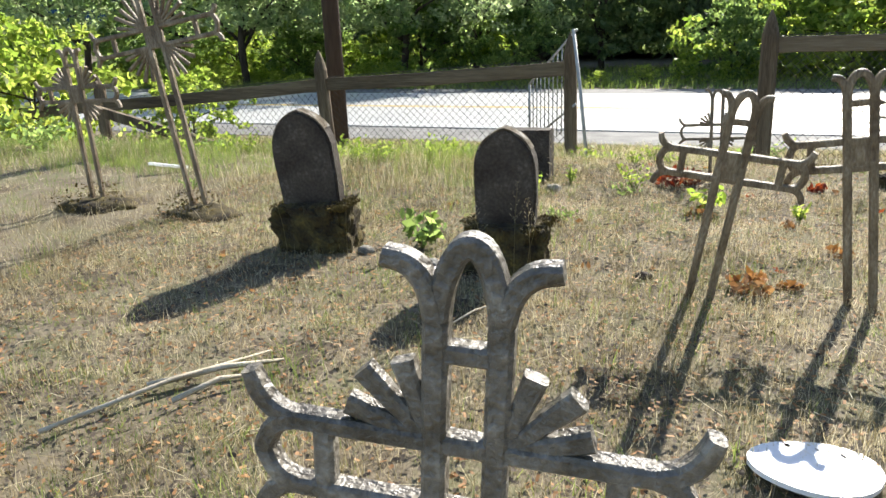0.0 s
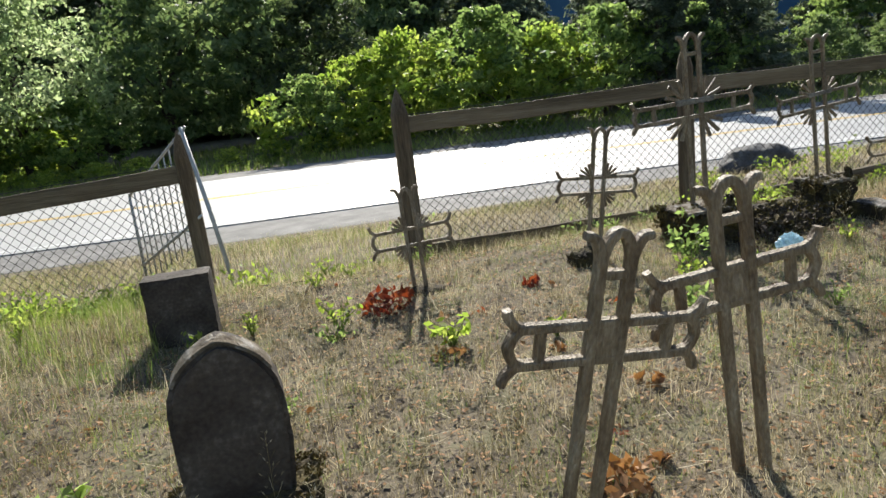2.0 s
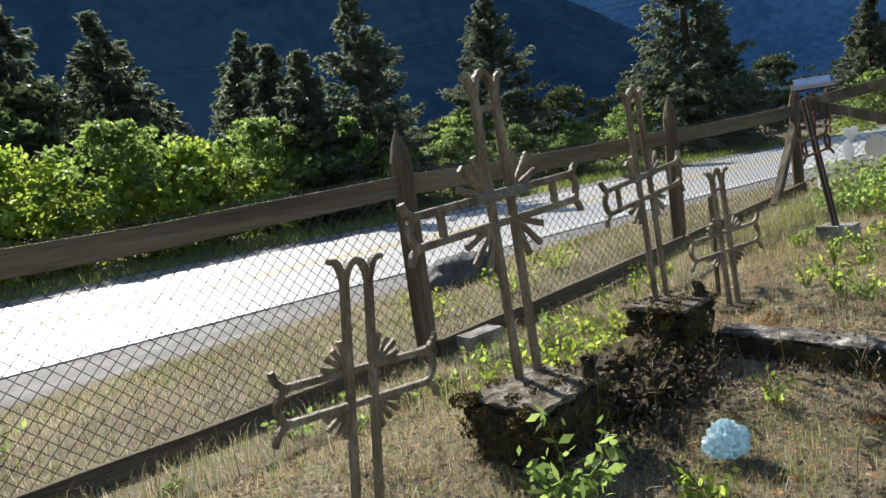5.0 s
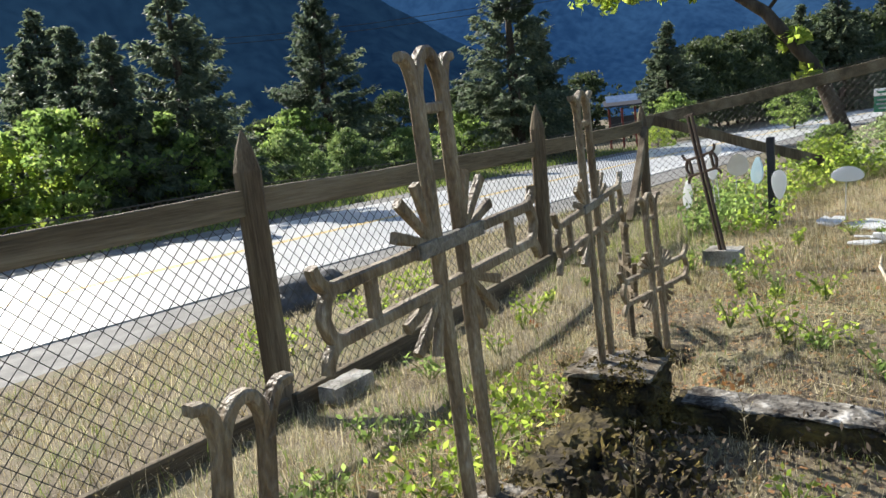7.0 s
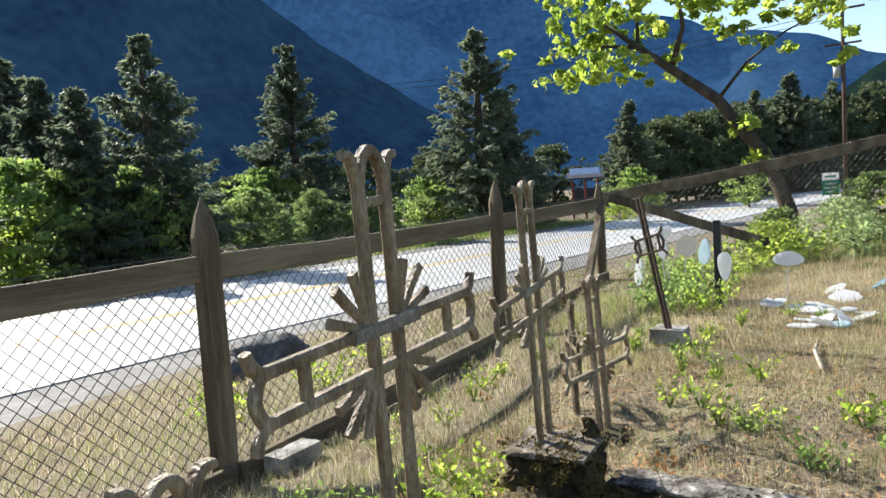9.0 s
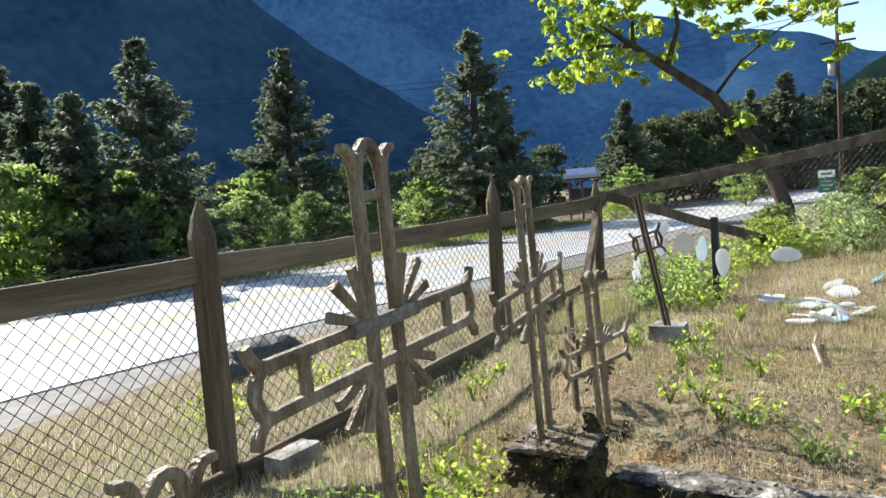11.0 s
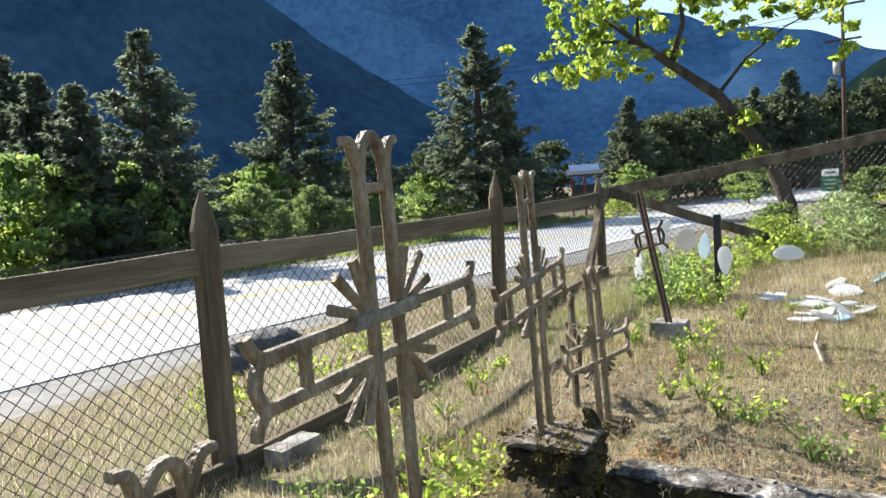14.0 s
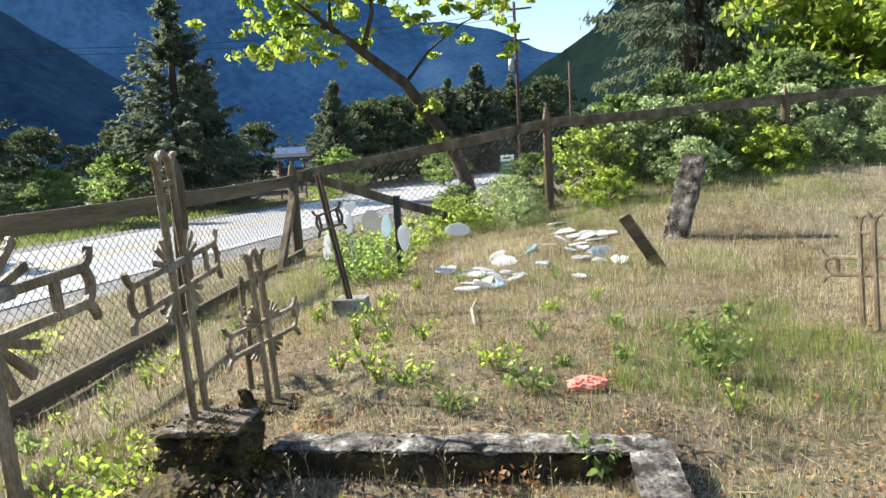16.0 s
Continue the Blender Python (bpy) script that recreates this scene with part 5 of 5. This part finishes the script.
def leaf_pile(x, y, r, n, size, material, label, name="fallen_leaves", hgt=0.5, category="leaves"):
    v = leaf_cloud(grng, [(x, y, gz(x, y) + r * hgt * 0.5)], [r], n, size, hgt)
    return tagged(new(name, arr_mesh(name, v, 4, material)), label, category)


def weed(x, y, h, r, n, size, material, label):
    """A small broad-leaved plant: stems and leaves."""
    w = thing("weed", pose(x, y, gz(x, y)), label, "weed", "weeds among the graves")
    bm = bmesh.new()
    cs, rs = [], []
    for k in range(7):
        a = k * 2.4 + x
        e = Vector((math.cos(a) * r * 0.7, math.sin(a) * r * 0.7, h * (0.6 + 0.4 * ((k * 7) % 5) / 4)))
        tube(bm, [(0, 0, -0.02), e * 0.5 + Vector((0, 0, h * 0.1)), e], [0.004, 0.003, 0.0015], 4)
        for t in (0.45, 0.7, 1.0):
            cs.append(tuple(e * t))
            rs.append(r * 0.35)
    tagged(part("stem", bm, M_GREEN, w), kind="stuff")
    o = new("foliage", arr_mesh("foliage", leaf_cloud(grng, cs, rs, max(3, n // len(cs)), size, 0.7), 4, material))
    o.parent = w
    return w


for x, y, h, r, n, s, mt in ((-0.62, 4.18, 0.22, 0.15, 90, 0.045, M_LEAF), (0.90, 5.31, 0.16, 0.12, 60, 0.03, M_LEAFY), (0.39, 5.88, 0.20, 0.16, 60, 0.022, M_LEAFY), (-0.21, 8.06, 0.2, 0.25, 120, 0.03, M_LEAFY), (2.2, 5.17, 0.18, 0.10, 60, 0.025, M_LEAF),
                             (2.71, 6.02, 0.28, 0.20, 150, 0.028, M_LEAF), (2.45, 5.6, 0.2, 0.14, 80, 0.022, M_LEAFY), (4.22, 7.04, 0.18, 0.28, 260, 0.02, M_LEAFY), (3.8, 6.98, 0.2, 0.28, 260, 0.02, M_LEAFY), (3.45, 7.0, 0.18, 0.25, 200, 0.02, M_LEAFY),
                             (4.30, 5.1, 0.18, 0.12, 70, 0.028, M_LEAF), (5.34, 5.54, 0.16, 0.16, 90, 0.022, M_LEAFY), (5.0, 5.35, 0.16, 0.18, 110, 0.022, M_LEAF), (5.41, 4.42, 0.32, 0.22, 150, 0.025, M_LEAF), (5.9, 4.3, 0.28, 0.2, 120, 0.024, M_LEAF),
                             (10.3, 7.6, 0.5, 0.5, 420, 0.03, M_LEAF), (9.4, 7.1, 0.42, 0.40, 420, 0.028, M_LEAF), (9.0, 7.5, 0.4, 0.35, 300, 0.028, M_LEAF), (8.7, 6.9, 0.3, 0.3, 200, 0.026, M_LEAFY), (11.2, 7.9, 0.4, 0.5, 300, 0.035, M_LEAFY), (5.5, 6.3, 0.2, 0.15, 80, 0.022, M_LEAFY), (9.7, 7.6, 0.45, 0.42, 380, 0.028, M_LEAF), (8.8, 7.25, 0.36, 0.35, 300, 0.026, M_LEAF), (10.8, 7.2, 0.4, 0.45, 300, 0.03, M_LEAFY), (11.6, 7.0, 0.45, 0.5, 340, 0.032, M_LEAFY), (12.3, 6.4, 0.5, 0.5, 340, 0.034, M_LEAFY), (6.9, 6.6, 0.2, 0.18, 90, 0.02, M_LEAFY), (5.2, 6.0, 0.15, 0.2, 100, 0.02, M_LEAFY), (4.75, 5.7, 0.14, 0.15, 70, 0.02, M_LEAF), (2.9, 8.2, 0.15, 0.2, 90, 0.022, M_LEAF), (5.2, 8.3, 0.16, 0.2, 90, 0.022, M_LEAF), (6.5, 8.2, 0.2, 0.25, 120, 0.022, M_LEAFY), (6.2, 6.1, 0.18, 0.15, 80, 0.022, M_LEAFY),
                             (3.3, 7.6, 0.15, 0.15, 80, 0.022, M_LEAF), (4.1, 7.9, 0.15, 0.14, 80, 0.022, M_LEAF), (-1.0, 8.0, 0.2, 0.3, 130, 0.03, M_LEAFY), (-2.2, 8.2, 0.22, 0.35, 160, 0.03, M_LEAFY), (-3.2, 8.0, 0.22, 0.35, 160, 0.03, M_LEAFY), (-5.5, 7.6, 0.35, 0.5, 240, 0.035, M_LEAFY), (-6.6, 6.8, 0.45, 0.6, 280, 0.04, M_LEAF), (-7.5, 5.6, 0.6, 0.7, 300, 0.045, M_LEAF),
                             (0.0, 29.5, 2.2, 0.9, 220, 0.16, M_LEAFY), (1.6, 10.2, 0.25, 0.3, 120, 0.03, M_LEAF), (5.6, 10.3, 0.3, 0.4, 200, 0.03, M_LEAFY), (6.6, 10.0, 0.3, 0.4, 200, 0.03, M_LEAFY), (7.6, 10.2, 0.3, 0.4, 200, 0.03, M_LEAFY)):
    weed(x, y, h, r, n, s, mt, "bright green leafy weed in the dry grass" if mt is M_LEAF else "yellow-green leafy weed in the dry grass")
wr = random.Random(31)
for k in range(46):
    x, y = wr.uniform(-8.5, -0.8), wr.uniform(6.6, 9.0)
    weed(x, y, wr.uniform(0.10, 0.26), wr.uniform(0.12, 0.24), wr.randint(80, 140), wr.uniform(0.018, 0.028), M_LEAFY if k % 3 else M_LEAF, "yellow-green leafy weed on the bank below the fence")
for k in range(64):
    x, y = (wr.uniform(4.5, 8.8), wr.uniform(4.0, 8.6)) if k < 34 else (wr.uniform(-3.5, 4.4), wr.uniform(4.6, 8.7))
    weed(x, y, wr.uniform(0.06, 0.20), wr.uniform(0.05, 0.13), wr.randint(40, 90), wr.uniform(0.012, 0.02), M_LEAFY if k % 2 else M_LEAF, "small low green weed in the dry grass")
for x, y, r, n, s, mt, lab in ((0.70, 6.05, 0.17, 130, 0.035, M_RUST, "dark red withered leaves at the foot of a cross"), (0.86, 5.19, 0.10, 40, 0.03, M_DRYLEAF, "brown withered leaves on the ground"), (1.10, 3.86, 0.11, 60, 0.035, M_DRYLEAF, "orange-brown withered leaves beside a cross"),
                               (1.27, 3.95, 0.05, 20, 0.03, M_DRYLEAF, "orange-brown withered leaves beside a cross"), (1.63, 6.1, 0.07, 30, 0.03, M_RUST, "dark red withered leaves in the grass"), (1.55, 4.5, 0.07, 24, 0.03, M_DRYLEAF, "brown withered leaves on the ground"), (1.35, 5.0, 0.05, 16, 0.03, M_DRYLEAF, "brown withered leaves on the ground"),
                               (-2.5, 4.5, 0.24, 420, 0.012, M_TUFT, "dark clump of dead moss around a cross"), (-3.45, 4.55, 0.28, 460, 0.012, M_TUFT, "dark clump of dead moss around a cross"), (5.3, 4.98, 0.08, 30, 0.025, M_DRYLEAF, "brown withered leaves on the ground"), (4.6, 6.3, 0.12, 60, 0.02, M_DRYLEAF, "brown withered leaves on the ground")):
    leaf_pile(x, y, r, n, s, mt, lab)
for x, y, r, n, mt in ((3.66, 6.38, 0.30, 420, M_TUFT), (3.5, 6.25, 0.28, 380, M_BARK), (3.85, 6.3, 0.25, 320, M_BARK), (3.3, 6.2, 0.2, 200, M_BARK), (2.14, 6.36, 0.12, 60, M_BARK), (4.3, 5.9, 0.2, 160, M_BARK), (4.15, 5.4, 0.16, 120, M_DRYLEAF)):
    leaf_pile(x, y, r, n, 0.016, mt, "dark crumbled moss and dead leaves beside a plinth", hgt=0.55)
for k in range(60):
    x, y = grng.uniform(-2, 6.5), grng.uniform(2.2, 8.2)
    leaf_pile(x, y, grng.uniform(0.02, 0.06), int(grng.integers(3, 9)), 0.022, M_DRYLEAF if k % 3 else M_RUST, "brown withered leaves on the ground")
for x0, y0, x1, y1, r in ((-1.03, 1.97, -0.63, 2.66, 0.008), (-0.9, 2.3, -0.55, 2.62, 0.012), (-0.75, 2.25, -0.6, 2.5, 0.010), (-0.1, 3.0, 0.1, 3.4, 0.004), (6.6, 5.8, 7.6, 5.9, 0.012)):
    tagged(part("twig", tube(bmesh.new(), [(x0, y0, gz(x0, y0) + 0.03), ((x0 + x1) / 2, (y0 + y1) / 2 + 0.03, gz((x0 + x1) / 2, (y0 + y1) / 2) + 0.045), (x1, y1, gz(x1, y1) + 0.03)], [r, r, r * 0.5], 6), M_TWIG, smooth=True), "dry bleached twig lying in the grass", "twig")


def seed_grass(x, y, h, k):
    """A thin grass stalk with an open drooping seed head on hair-fine branches."""
    g = thing("seed_grass", pose(x, y, gz(x, y)), "tall thin grass stalk with an open seed head", "grass", "seeding grass stalks")
    lx, ly = 0.12 * math.sin(k * 2.1), 0.08 * math.cos(k * 1.3)
    pts = [Vector((lx * t * t, ly * t * t, h * t)) for t in (0, 0.35, 0.7, 1.0)]
    part("stalk", tube(bmesh.new(), pts, [0.0016, 0.0013, 0.001, 0.0006], 4), M_GRASS, g)
    v = []
    for i in range(26):
        t = 0.60 + 0.40 * i / 25
        base = Vector((lx * t * t, ly * t * t, h * t))
        a = i * 2.4 + k
        out = Vector((math.cos(a), math.sin(a), 0.9)) * 0.035 * (1.15 - (t - 0.6) / 0.42)
        tip = base + out
        b = Vector((-math.sin(a), math.cos(a), 0)) * 0.0004
        v += [base - b, base + b, tip + b, tip - b]
        d, c = out.normalized() * 0.007, Vector((-math.sin(a), math.cos(a), 0.2)) * 0.0022
        v += [tip - d, tip + c, tip + d, tip - c]
    o = new("seed_head", arr_mesh("seed_head", [tuple(q) for q in v], 4, M_GRASS))
    o.parent = g
    return g


rs = random.Random(4)
for k, (x, y) in enumerate([(0.05, 3.68), (0.1, 3.72), (-0.05, 3.6), (0.15, 3.6), (-0.25, 3.5), (-0.32, 3.65), (0.22, 3.7), (-0.9, 3.8), (-1.2, 3.7), (-1.4, 3.75), (-0.2, 3.3), (0.0, 3.45), (3.2, 5.4), (3.5, 5.3), (3.7, 5.5), (3.3, 5.6), (3.9, 5.6), (3.0, 5.9), (2.9, 6.05), (3.4, 5.9), (3.8, 6.0), (1.75, 3.2), (1.9, 3.4), (2.6, 7.4), (2.8, 7.7), (3.0, 7.9), (2.3, 7.6), (2.0, 7.8), (3.1, 5.2), (4.0, 5.3)]):
    seed_grass(x, y, rs.uniform(0.42, 0.72), k)

# ---- overhead wires ----
for dz in (0.0, 0.35):
    pts = [Vector((52.4, 7.6, 11.0 - dz)).lerp(Vector((20, 60, 10.5 - dz)), t / 10) - Vector((0, 0, 2.4 * 4 * (t / 10) * (1 - t / 10))) for t in range(11)]
    tagged(part("overhead_wire", tube(bmesh.new(), pts, 0.018, 5), M_DARK), "thin dark overhead wire from a utility pole", "wire")
